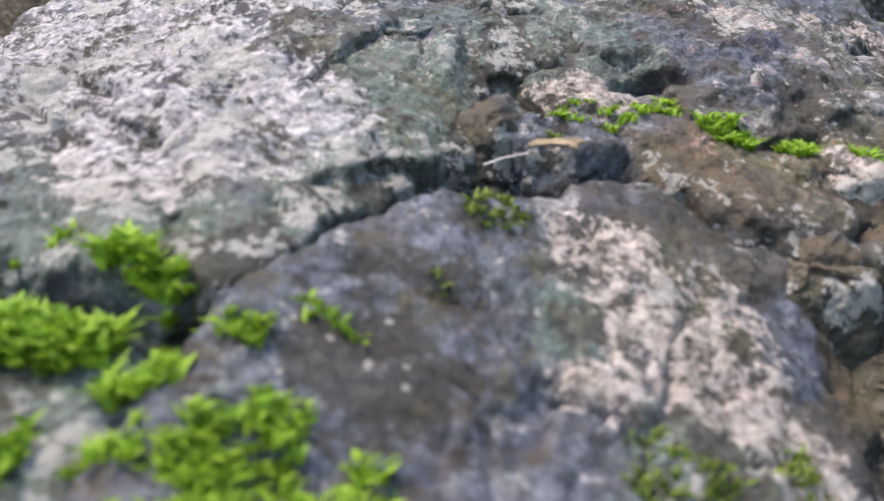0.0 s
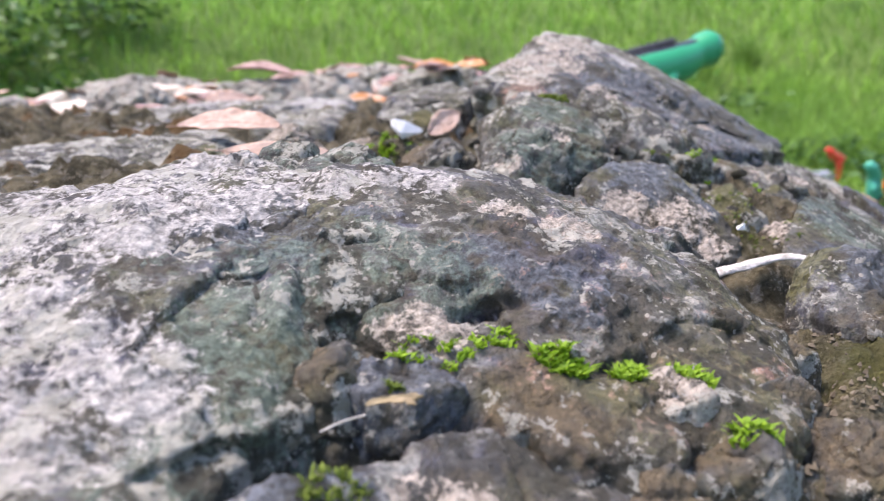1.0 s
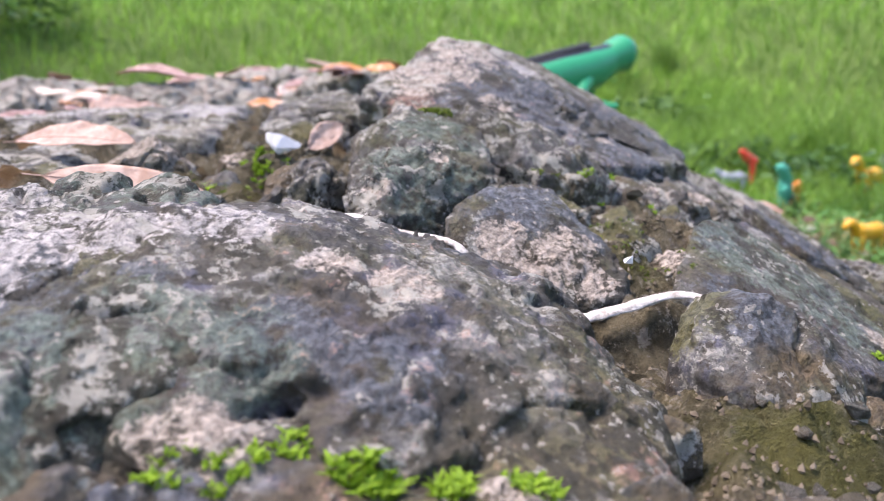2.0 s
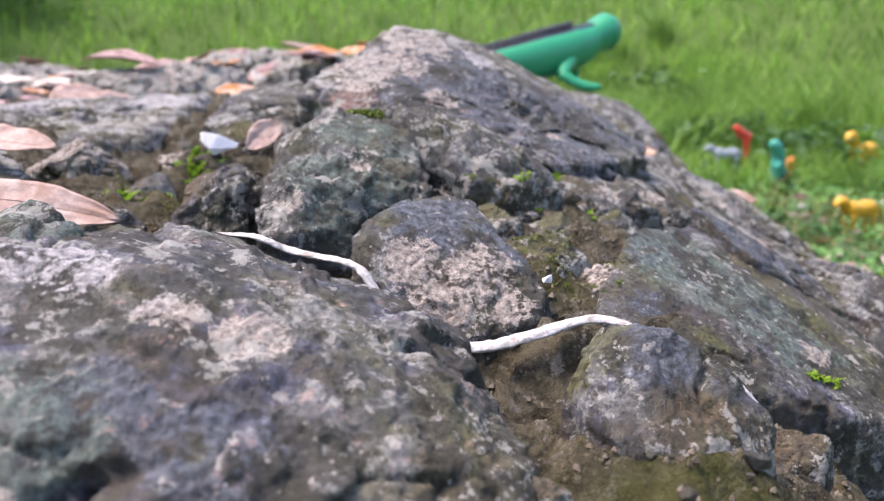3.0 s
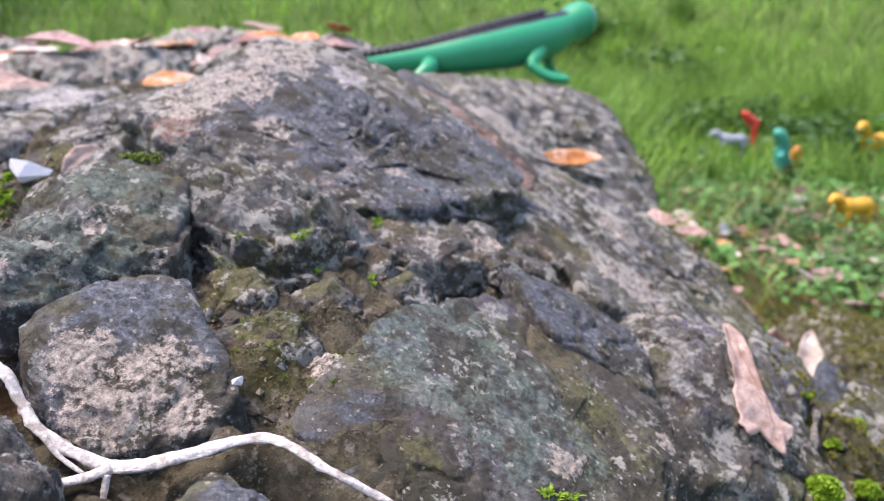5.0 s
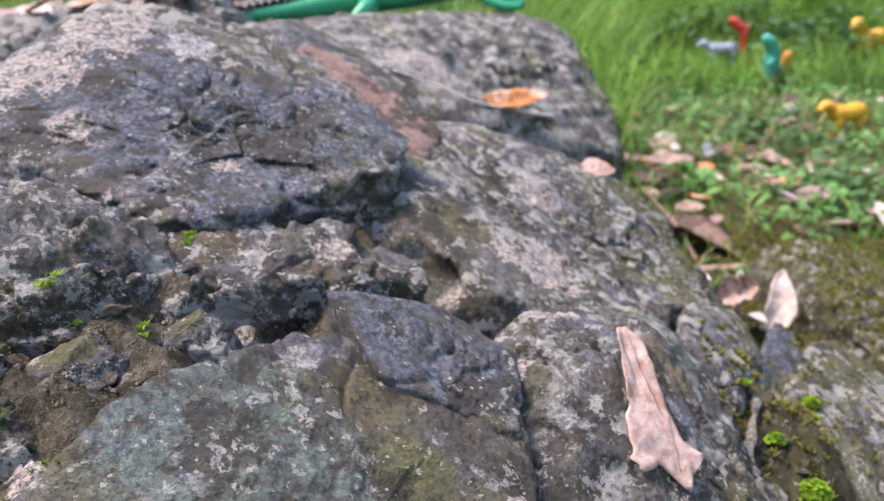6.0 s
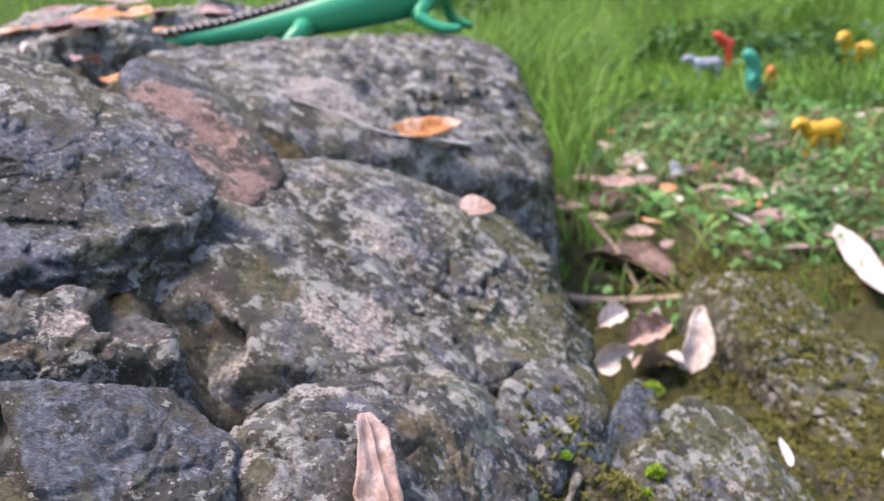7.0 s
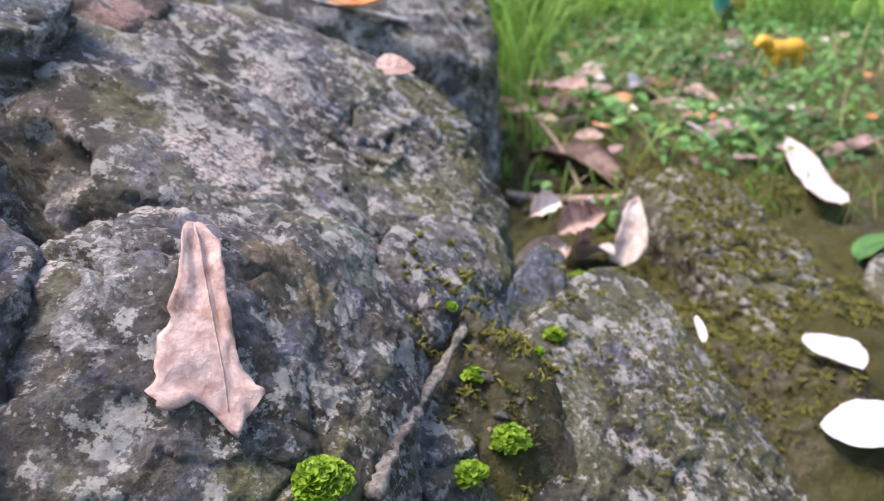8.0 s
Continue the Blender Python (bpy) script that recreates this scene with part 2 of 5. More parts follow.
def plain_material(name, a, b, scale=300.0, rough=0.7, translucent=0.0, bump=0.0004, streak=None, spec=0.3, patchy=None):
    """Two tones mixed by noise, with fine relief; translucent for leaves."""
    m, n, l, bsdf = mat(name)
    co = n.new("ShaderNodeTexCoord").outputs["Object"]
    rnd = n.new("ShaderNodeNewGeometry").outputs["Random Per Island"]
    t1 = tex(n, l, "ShaderNodeTexNoise", co, scale, 5, 0.65).outputs[0]
    fac = maths(n, l, "ADD", maths(n, l, "MULTIPLY", ramp(n, l, t1, 0.3, 0.7), 0.35), maths(n, l, "MULTIPLY", rnd, 0.65)) if streak is None else ramp(n, l, t1, 0.3, 0.7)
    col = mixc(n, l, fac, a, b)
    if streak:
        t2 = tex(n, l, "ShaderNodeTexNoise", co, scale * 0.3, 4, 0.6).outputs[0]
        col = mixc(n, l, maths(n, l, "MULTIPLY", ramp(n, l, t2, 0.50, 0.64), 0.8), col, streak)
    if patchy:
        t3 = tex(n, l, "ShaderNodeTexNoise", co, 3.2, 5, 0.65).outputs[0]
        col = mixc(n, l, maths(n, l, "MULTIPLY", ramp(n, l, t3, 0.44, 0.60), 0.8), col, patchy)
    l.new(col, bsdf.inputs["Base Color"])
    bsdf.inputs["Roughness"].default_value = rough
    bsdf.inputs["Specular IOR Level"].default_value = spec
    if bump:
        bumps(n, l, bsdf, [(t1, bump)])
    if translucent:
        tr = n.new("ShaderNodeBsdfTranslucent")
        l.new(col, tr.inputs[0])
        mx = n.new("ShaderNodeMixShader")
        mx.inputs[0].default_value = translucent
        l.new(bsdf.outputs[0], mx.inputs[1])
        l.new(tr.outputs[0], mx.inputs[2])
        l.new(mx.outputs[0], n["Material Output"].inputs[0])
    return m


STONE = stone_material()
SOIL = soil_material()
MOSS = plain_material("bright_moss", (0.10, 0.20, 0.012), (0.33, 0.52, 0.04), 700, 0.6, 0.35)
MOSS_BROWN = plain_material("brownish_moss", (0.05, 0.05, 0.010), (0.21, 0.20, 0.035), 700, 0.8, 0.2)
MOSS_DULL = plain_material("olive_moss", (0.06, 0.10, 0.012), (0.20, 0.26, 0.04), 700, 0.7, 0.25)
GRASS = plain_material("grass_blade", (0.055, 0.16, 0.018), (0.38, 0.63, 0.11), 40, 0.5, 0.4, patchy=(0.07, 0.15, 0.02))
LAWN = plain_material("lawn_blade", (0.10, 0.22, 0.025), (0.37, 0.62, 0.10), 40, 0.6, 0.4, patchy=(0.09, 0.17, 0.035))
GRASS_DRY = plain_material("dry_grass_blade", (0.30, 0.25, 0.10), (0.50, 0.44, 0.22), 60, 0.6, 0.3)
WEED = plain_material("weed_leaf", (0.05, 0.17, 0.035), (0.20, 0.42, 0.11), 120, 0.5, 0.3, patchy=(0.035, 0.10, 0.02))
WEED_DARK = plain_material("dark_weed_leaf", (0.025, 0.075, 0.018), (0.09, 0.19, 0.05), 120, 0.5, 0.25)
LEAF_PINK = plain_material("dry_leaf_pinkish_beige", (0.36, 0.235, 0.19), (0.58, 0.43, 0.365), 160, 0.65, 0.15, 0.0008, (0.35, 0.205, 0.145))
LEAF_TORN = plain_material("dry_leaf_torn", (0.37, 0.235, 0.19), (0.60, 0.45, 0.38), 230, 0.6, 0.12, 0.0008, (0.25, 0.135, 0.09))
LEAF_PALE = plain_material("dry_leaf_pale", (0.58, 0.48, 0.42), (0.80, 0.72, 0.64), 160, 0.6, 0.2, 0.0008, (0.45, 0.33, 0.25))
LEAF_ORANGE = plain_material("dry_leaf_orange", (0.38, 0.13, 0.035), (0.62, 0.30, 0.11), 160, 0.5, 0.15, 0.0008, (0.72, 0.50, 0.38))
LEAF_DARK = plain_material("dry_leaf_dark_brown", (0.07, 0.04, 0.03), (0.17, 0.10, 0.075), 160, 0.6, 0.1, 0.0008, (0.26, 0.17, 0.13))
LEAF_MAUVE = plain_material("dry_leaf_mauve", (0.34, 0.20, 0.19), (0.52, 0.36, 0.33), 160, 0.6, 0.15, 0.0008, (0.2, 0.11, 0.1))
LEAF_STRAW = plain_material("dry_leaf_straw", (0.36, 0.28, 0.16), (0.55, 0.45, 0.30), 160, 0.6, 0.15, 0.0008, (0.25, 0.18, 0.1))
LEAF_WHITE = plain_material("petal_white", (0.46, 0.44, 0.46), (0.62, 0.59, 0.60), 160, 0.55, 0.25, 0.0005)
CRUMB = plain_material("soil_crumb", (0.045, 0.035, 0.023), (0.23, 0.19, 0.14), 300, 0.95)
TWIG = plain_material("bleached_fibre", (0.44, 0.40, 0.37), (0.74, 0.70, 0.66), 700, 0.8, 0, 0.0009, (0.30, 0.26, 0.22))
STICK = plain_material("dry_stick", (0.26, 0.18, 0.12), (0.46, 0.34, 0.24), 300, 0.8, 0, 0.0008, (0.12, 0.08, 0.05))
QUARTZ = plain_material("white_chip", (0.66, 0.63, 0.62), (0.85, 0.83, 0.83), 300, 0.5, 0, 0.0005)


# ---- ground ----
def edge_x(y):
    return np.interp(y, [-0.5, 0.0, 0.1, 0.2, 0.3, 0.4, 0.55, 0.7, 1.0, 1.25, 1.6], [0.0, 0.04, 0.07, 0.145, 0.165, 0.19, 0.22, 0.24, 0.26, 0.22, 0.05])


def ground_z(x, y):
    x, y = np.atleast_1d(np.asarray(x, float)), np.atleast_1d(np.asarray(y, float))
    top = np.interp(y, [-0.4, 0.0, 0.06, 0.1, 0.14, 0.19, 0.25, 0.30, 0.36, 0.40, 0.47, 0.6, 0.8, 1.2, 1.5, 1.9, 2.5], [0.09, 0.11, 0.122, 0.134, 0.163, 0.174, 0.170, 0.180, 0.196, 0.200, 0.212, 0.218, 0.222, 0.235, 0.25, 0.22, 0.0])
    low = -0.075 + 0.055 * np.exp(-((x - 0.6) ** 2 + (y - 0.45) ** 2) / 0.06) + 0.012 * np.sin(x * 3.1) * np.sin(y * 2.3) - 0.07 * smooth01((x - 0.75) / 0.45) + 0.115 * np.exp(-((x - 0.435) ** 2 + (y - 0.405) ** 2) / 0.004)
    z = low + (top - low) * (1 - smooth01((x - edge_x(y)) / 0.30)) * smooth01((x + 2.5) / 1.2)
    z = np.where(top < low, low, z) - 0.025 * np.exp(-((x - 0.205) ** 2 + (y - 0.425) ** 2) / 0.0012) - 0.018 * np.exp(-((x - 0.225) ** 2 + (y - 0.372) ** 2) / 0.0009)
    p = np.stack([x, y, np.zeros_like(x)], 1)
    near = np.exp(-(x ** 2 + (y - 1) ** 2) / 8.0)
    z = z + near * (0.020 * fbm(p, 14, 4, 3) + 0.013 * fbm(p, 55, 3, 9) + 0.008 * np.abs(fbm(p, 120, 2, 19)) + 0.005)
    far = np.hypot(x - 0.3, y)
    return z + 0.30 * np.maximum(0, far - 3.2) * np.exp(-np.maximum(0, far - 14) / 12.0) * smooth01((far - 3.0) / 3.0)


def mesh_object(name, verts, faces, material, smooth=True):
    me = bpy.data.meshes.new(name)
    me.from_pydata([tuple(v) for v in verts] if not isinstance(verts, np.ndarray) else verts.tolist(), [], faces.tolist() if isinstance(faces, np.ndarray) else faces)
    for mm in material if isinstance(material, (list, tuple)) else [material]:
        me.materials.append(mm)
    if smooth:
        me.polygons.foreach_set("use_smooth", np.ones(len(me.polygons), bool))
    return new(name, me)


def put_attr(ob, name, values):
    a = ob.data.attributes.new(name, "FLOAT", "POINT")
    a.data.foreach_set("value", np.asarray(values, np.float32))


def blades(name, label, roots, heights, widths, lean, material, seed, category="grass", turn=None):
    """Many tapered, bending blades in one mesh."""
    rs = np.random.RandomState(seed)
    n = len(roots)
    a = rs.uniform(0, 2 * np.pi, n) if turn is None else turn
    la = rs.uniform(0, 2 * np.pi, n)
    out = lean * heights * rs.uniform(0.2, 1.0, n)
    side = np.stack([np.cos(a), np.sin(a), np.zeros(n)], 1)
    bend = np.stack([np.cos(la), np.sin(la), np.zeros(n)], 1)
    up = np.array([0, 0, 1.0])
    rows = []
    for k, wk in ((0.0, 0.7), (0.35, 1.0), (0.7, 0.75), (1.0, 0.08)):
        mid = roots + up * (heights * (k - 0.25 * lean * k * k))[:, None] + bend * (out * k * k)[:, None]
        rows += [mid - side * (widths * wk / 2)[:, None], mid + side * (widths * wk / 2)[:, None]]
    V = np.stack(rows, 1).reshape(-1, 3)
    base = np.arange(n)[:, None] * 8
    F = np.concatenate([base + np.array([[2 * k, 2 * k + 1, 2 * k + 3, 2 * k + 2]]) for k in range(3)], 0)
    ob = mesh_object(name, V, F, material)
    return tagged(ob, label, category, kind="stuff")


def axis(lo, hi, step, far):
    inner = np.arange(lo, hi, step)
    grow = []
    d, s = 0.0, step
    while d < far:
        s *= 1.14
        d += s
        grow.append(d)
    grow = np.array(grow)
    return np.concatenate([(lo - grow)[::-1], inner, inner[-1] + grow])


gx, gy = axis(-0.30, 0.9, 0.0034, 150.0), axis(0.03, 1.3, 0.004, 150.0)
X, Y = np.meshgrid(gx, gy)
GV = np.stack([X.ravel(), Y.ravel(), ground_z(X.ravel(), Y.ravel())], 1)
nx, ny = len(gx), len(gy)
I = (np.arange(ny - 1)[:, None] * nx + np.arange(nx - 1)[None, :]).ravel()
ground = mesh_object("ground", GV, np.stack([I, I + 1, I + nx + 1, I + nx], 1), SOIL)
tagged(ground, "brown soil and mossy earth bank beside a grassy lawn", "ground", kind="structure")
GD = np.hypot(GV[:, 0] - 0.3, GV[:, 1])
put_attr(ground, "moss", np.maximum(np.clip((GV[:, 0] - edge_x(GV[:, 1])) / 0.25, 0, 0.75), 0.7 * np.exp(-((GV[:, 0] - 0.17) ** 2 + (GV[:, 1] - 0.175) ** 2) / 0.004) + 0.6 * np.exp(-((GV[:, 0] - 0.045) ** 2 + (GV[:, 1] - 0.41) ** 2) / 0.004) + 0.45 * np.exp(-((GV[:, 0] - 0.17) ** 2 + (GV[:, 1] - 0.29) ** 2) / 0.001)))
put_attr(ground, "lawn", smooth01((GD - 2.1) / 1.2))


# ---- stones ----
def unit_sphere(level):
    bm = bmesh.new()
    bmesh.ops.create_icosphere(bm, subdivisions=level, radius=1.0)
    v = np.array([q.co[:] for q in bm.verts])
    f = np.array([[q.index for q in face.verts] for face in bm.faces])
    bm.free()
    return v / np.linalg.norm(v, axis=1)[:, None], f


SPHERES = {}


def patch(p, spots, rough=0.35):
    """How strongly points lie inside soft-edged spots (x, y, z, radius)."""
    out = np.zeros(len(p))
    for x, y, z, r in spots:
        d = np.linalg.norm((p - (x, y, z)) * (1, 1, 1.2), axis=1) / r
        near = d < 3
        d[near] += 0.75 * fbm(p[near], 0.55 / r, 3, int(r * 9000) + len(p) % 7)
        out = np.maximum(out, np.clip(1.45 - 1.1 * d, -0.2, 0.60))
    return out


def stone(name, label, corners, drop=0.08, flare=1.1, level=6, power=18, amp=0.006, dents=(), layers=0.0, seed=0, chips=20, crusty=0.0, pale=(), cool=(), algae=(), film=(), rust=(), dirt=(), violet=()):
    """A weathered stone: the block under its rough top corners, with rounded edges, worn and pitted."""
    top = np.array(corners)
    power = power * 2
    mid = top.mean(0)
    base = mid + (top - mid) * (flare, flare, 0)
    base[:, 2] = top[:, 2] * 0.35 + mid[2] * 0.65 - drop
    bm = bmesh.new()
    for q in np.concatenate([top, base]):
        bm.verts.new(q)
    hull = bmesh.ops.convex_hull(bm, input=bm.verts)
    bm.normal_update()
    allp = np.concatenate([top, base])
    c = (allp.min(0) + allp.max(0)) / 2 * 0.4 + allp.mean(0) * 0.6
    planes = []
    for f in bm.faces:
        nrm = np.array(f.normal)
        d = float(nrm @ (np.array(f.verts[0].co) - c))
        if d < 0:
            nrm, d = -nrm, -d
        if f.calc_area() > 1e-7:
            planes.append((*nrm, max(d, 1e-3)))
    bm.free()
    # chipped facets
    rs = np.random.RandomState(seed + 100)
    for i in range(chips):
        nrm = rs.randn(3)
        nrm[2] = abs(nrm[2])
        nrm /= np.linalg.norm(nrm)
        planes.append((*nrm, float(((allp - c) @ nrm).max()) * rs.uniform(0.90, 0.99)))
    P = np.array(planes)
    if level not in SPHERES:
        SPHERES[level] = unit_sphere(level)
    dirs, faces = SPHERES[level]
    k = np.zeros(len(dirs))
    for a in P:
        k += np.clip(dirs @ a[:3] / a[3], 0, None) ** power
    v = c + dirs * (1.025 / k ** (1 / power))[:, None]
    size = float(np.ptp(top[:, :2], axis=0).mean())
    # worn facets, then pits
    s = 0.12 / size
    nd = amp * (0.7 * fbm(v, 18 * s ** 0.5, 2, seed) + 0.6 * (np.abs(fbm(v, 42, 3, seed + 5)) * -1.6 + 0.35)) + amp * 0.30 * fbm(v, 150, 3, seed + 11)
    nd += amp * 0.16 * fbm(v, 520, 2, seed + 23)
    cell = float(np.clip(0.20 * size, 0.007, 0.030))
    bent = v + cell * 0.35 * np.stack([fbm(v, 0.9 / cell, 2, seed + 81 + m) for m in range(3)], 1)
    f1, g1 = facets(bent, cell, seed + 3)
    f2, g2 = facets(bent, cell * 0.36, seed + 13)
    nd += amp * (0.42 * f1 + 0.13 * f2 - 0.35 * np.exp(-(g1 / 0.05) ** 2) * smooth01((vnoise(v, 30, seed + 91) - 0.55) / 0.1))
    crackle = np.abs(fbm(v, 26, 3, seed + 51))
    nd -= amp * 0.9 * np.exp(-(crackle / 0.035) ** 2) * smooth01((vnoise(v, 24, seed + 61) - 0.42) / 0.2)
    if layers:
        ph = (v[:, 2] + 0.25 * v[:, 0] + 0.012 * fbm(v, 30, 2, seed + 31)) / 0.011
        fr = ph % 1.0
        nd += layers * 1.3 * np.where(fr < 0.86, fr / 0.86 - 0.5, 0.5 - (fr - 0.86) / 0.14) * (0.4 + 0.9 * vnoise(v, 30, seed + 71))
    for x, y, z, r, deep in dents:
        d = np.linalg.norm(v - (x, y, z), axis=1) / r
        d = d + 0.35 * fbm(v, 1.2 / r, 2, seed + 41)
        nd -= deep * (1 - smooth01((d - 0.55) / 0.6))
    v = v + dirs * nd[:, None]
    worn = np.clip(nd / amp, -0.5, 1.2)
    ob = mesh_object(name, v - c, faces, STONE)
    ob.location = c
    for key, spots in (("pale", pale), ("cool", cool), ("algae", algae), ("film", film), ("rust", rust), ("dirt", dirt), ("violet", violet)):
        put_attr(ob, key, patch(v, spots) * (1.45 if key == "film" else 1.0) if spots else np.full(len(v), -0.25))
    put_attr(ob, "worn", worn)
    put_attr(ob, "crusty", np.full(len(v), crusty))
    return tagged(ob, label, "stone")

left = stone("boulder", "pale grey boulder with whitish lichen and green algae", [(-0.10, 0.20, 0.208), (-0.04, 0.20, 0.222), (-0.015, 0.19, 0.217), (0.004, 0.185, 0.210), (0.014, 0.166, 0.204), (0.020, 0.137, 0.188), (-0.002, 0.113, 0.184), (-0.016, 0.090, 0.179), (-0.063, 0.10, 0.178), (-0.12, 0.13, 0.18), (-0.05, 0.23, 0.205)], 0.10, 1.0, 7, 20, 0.005, seed=1, violet=[(0.004, 0.18, 0.21, 0.014)],
    pale=[(-0.035, 0.122, 0.193, 0.022), (-0.015, 0.135, 0.198, 0.016), (-0.06, 0.165, 0.21, 0.036), (-0.035, 0.18, 0.217, 0.026)], cool=[(-0.05, 0.17, 0.21, 0.08)], algae=[(0.005, 0.135, 0.19, 0.028), (-0.01, 0.11, 0.183, 0.028), (-0.045, 0.10, 0.18, 0.03), (0.008, 0.165, 0.2, 0.02)])
front = stone("stone", "dark bluish stone with a pinkish lichen patch beside a crack", [(-0.023, 0.079, 0.178), (-0.030, 0.058, 0.164), (-0.018, 0.036, 0.150), (-0.016, 0.089, 0.1790), (-0.010, 0.101, 0.1822), (0.009, 0.117, 0.1868), (0.020, 0.125, 0.1865), (0.032, 0.127, 0.184), (0.048, 0.135, 0.183), (0.070, 0.131, 0.174), (0.046, 0.112, 0.173), (0.066, 0.10, 0.158), (0.088, 0.105, 0.135), (0.05, 0.055, 0.138), (0.02, 0.04, 0.146), (0.075, 0.135, 0.162), (0.092, 0.13, 0.142)], 0.09, 1.05, 7, 22, 0.004, crusty=-0.07, seed=2, violet=[(0.0, 0.08, 0.17, 0.03), (0.02, 0.07, 0.155, 0.03), (0.01, 0.105, 0.182, 0.02), (-0.018, 0.055, 0.16, 0.02), (0.06, 0.11, 0.165, 0.012)],
    pale=[(0.044, 0.106, 0.171, 0.012), (0.049, 0.10, 0.167, 0.013), (0.036, 0.112, 0.176, 0.009), (0.042, 0.096, 0.168, 0.010), (0.054, 0.094, 0.16, 0.009), (0.059, 0.089, 0.156, 0.007), (0.034, 0.088, 0.166, 0.007)], algae=[(0.032, 0.098, 0.172, 0.010), (0.045, 0.083, 0.16, 0.012)], dirt=[(0.075, 0.12, 0.155, 0.02)])
stone("stone", "dark stone under a cushion of bright moss", [(-0.085, 0.092, 0.174), (-0.021, 0.087, 0.172), (-0.024, 0.062, 0.165), (-0.028, 0.036, 0.154), (-0.07, 0.035, 0.156), (-0.11, 0.06, 0.165)], 0.07, 1.05, 6, 18, 0.004, seed=25, algae=[(-0.03, 0.06, 0.165, 0.03)], pale=[(-0.012, 0.07, 0.167, 0.006)])
stone("stone", "small blue-violet stone with a crust of pale fragments", [(0.018, 0.139, 0.190), (0.030, 0.134, 0.187), (0.042, 0.140, 0.188), (0.038, 0.150, 0.191), (0.024, 0.150, 0.192)], 0.03, 1.1, 6, 12, 0.003, seed=26, violet=[(0.03, 0.14, 0.188, 0.02)], pale=[(0.03, 0.133, 0.186, 0.004)])
main = stone("boulder", "grey speckled boulder with lichen flecks and a dark hollow", [(0.001, 0.22, 0.221), (0.018, 0.213, 0.222), (0.033, 0.212, 0.222), (0.041, 0.20, 0.215), (0.055, 0.228, 0.219), (0.039, 0.278, 0.218), (0.056, 0.283, 0.213), (0.077, 0.278, 0.208), (0.097, 0.262, 0.203), (0.111, 0.24, 0.199), (0.124, 0.222, 0.192), (0.08, 0.222, 0.214), (0.097, 0.215, 0.207), (0.114, 0.195, 0.198), (0.122, 0.172, 0.184), (0.116, 0.162, 0.173), (0.092, 0.178, 0.200), (0.062, 0.178, 0.205), (0.02, 0.165, 0.200), (0.035, 0.150, 0.190), (0.08, 0.145, 0.180), (0.05, 0.24, 0.21), (0.047, 0.138, 0.186), (0.076, 0.129, 0.180), (0.106, 0.135, 0.174), (0.060, 0.126, 0.177), (0.014, 0.19, 0.209), (0.021, 0.154, 0.190)], 0.09, 1.02, 7, 20, 0.005, [(0.042, 0.160, 0.1955, 0.0028, 0.003), (0.046, 0.161, 0.197, 0.0032, 0.004), (0.050, 0.162, 0.1975, 0.0034, 0.004), (0.055, 0.163, 0.1975, 0.0030, 0.003), (0.028, 0.158, 0.198, 0.003, 0.003), (0.024, 0.160, 0.199, 0.003, 0.003), (0.08, 0.14, 0.175, 0.010, 0.005)], seed=3, violet=[(0.05, 0.175, 0.205, 0.014), (0.07, 0.165, 0.197, 0.010), (0.02, 0.19, 0.212, 0.010), (0.09, 0.23, 0.21, 0.012)],
    pale=[(0.018, 0.208, 0.221, 0.013), (0.035, 0.212, 0.223, 0.012), (0.06, 0.195, 0.21, 0.008), (0.035, 0.156, 0.193, 0.010), (0.075, 0.19, 0.207, 0.007), (0.0, 0.205, 0.218, 0.012)], cool=[(0.025, 0.21, 0.22, 0.03)], algae=[(0.03, 0.17, 0.2, 0.02)], dirt=[(0.115, 0.165, 0.178, 0.022), (0.1, 0.142, 0.174, 0.024), (0.06, 0.136, 0.182, 0.016), (0.082, 0.136, 0.18, 0.018)], rust=[(0.115, 0.152, 0.173, 0.014)], crusty=-0.03)
stone("boulder", "grey-green rock joining the pale and the speckled boulder", [(-0.075, 0.19, 0.211), (-0.05, 0.225, 0.220), (-0.01, 0.236, 0.226), (0.028, 0.226, 0.2225), (0.045, 0.20, 0.2155), (0.045, 0.18, 0.2065), (0.031, 0.164, 0.1995), (0.013, 0.150, 0.1935), (-0.010, 0.145, 0.1965), (-0.04, 0.163, 0.2085)], 0.06, 1.0, 7, 16, 0.004, seed=41, algae=[(0.01, 0.16, 0.198, 0.022), (-0.02, 0.16, 0.204, 0.018), (0.03, 0.18, 0.208, 0.014)], pale=[(-0.03, 0.20, 0.217, 0.03), (0.01, 0.21, 0.221, 0.016), (0.036, 0.160, 0.198, 0.008)], cool=[(-0.03, 0.2, 0.217, 0.08)], violet=[(-0.005, 0.19, 0.213, 0.022), (0.03, 0.2, 0.217, 0.012)])
stone("stone", "smooth grey stone knob behind the speckled boulder", [(-0.06, 0.24, 0.214), (-0.044, 0.24, 0.219), (-0.032, 0.25, 0.225), (0.004, 0.25, 0.228), (0.024, 0.252, 0.230), (0.036, 0.247, 0.228), (0.043, 0.24, 0.220), (0.02, 0.225, 0.222), (-0.04, 0.215, 0.215), (-0.02, 0.28, 0.21)], 0.07, 1.05, 6, 16, 0.005, seed=4, algae=[(0.02, 0.24, 0.228, 0.03)], pale=[(-0.02, 0.235, 0.222, 0.02)], cool=[(-0.02, 0.235, 0.222, 0.05)])
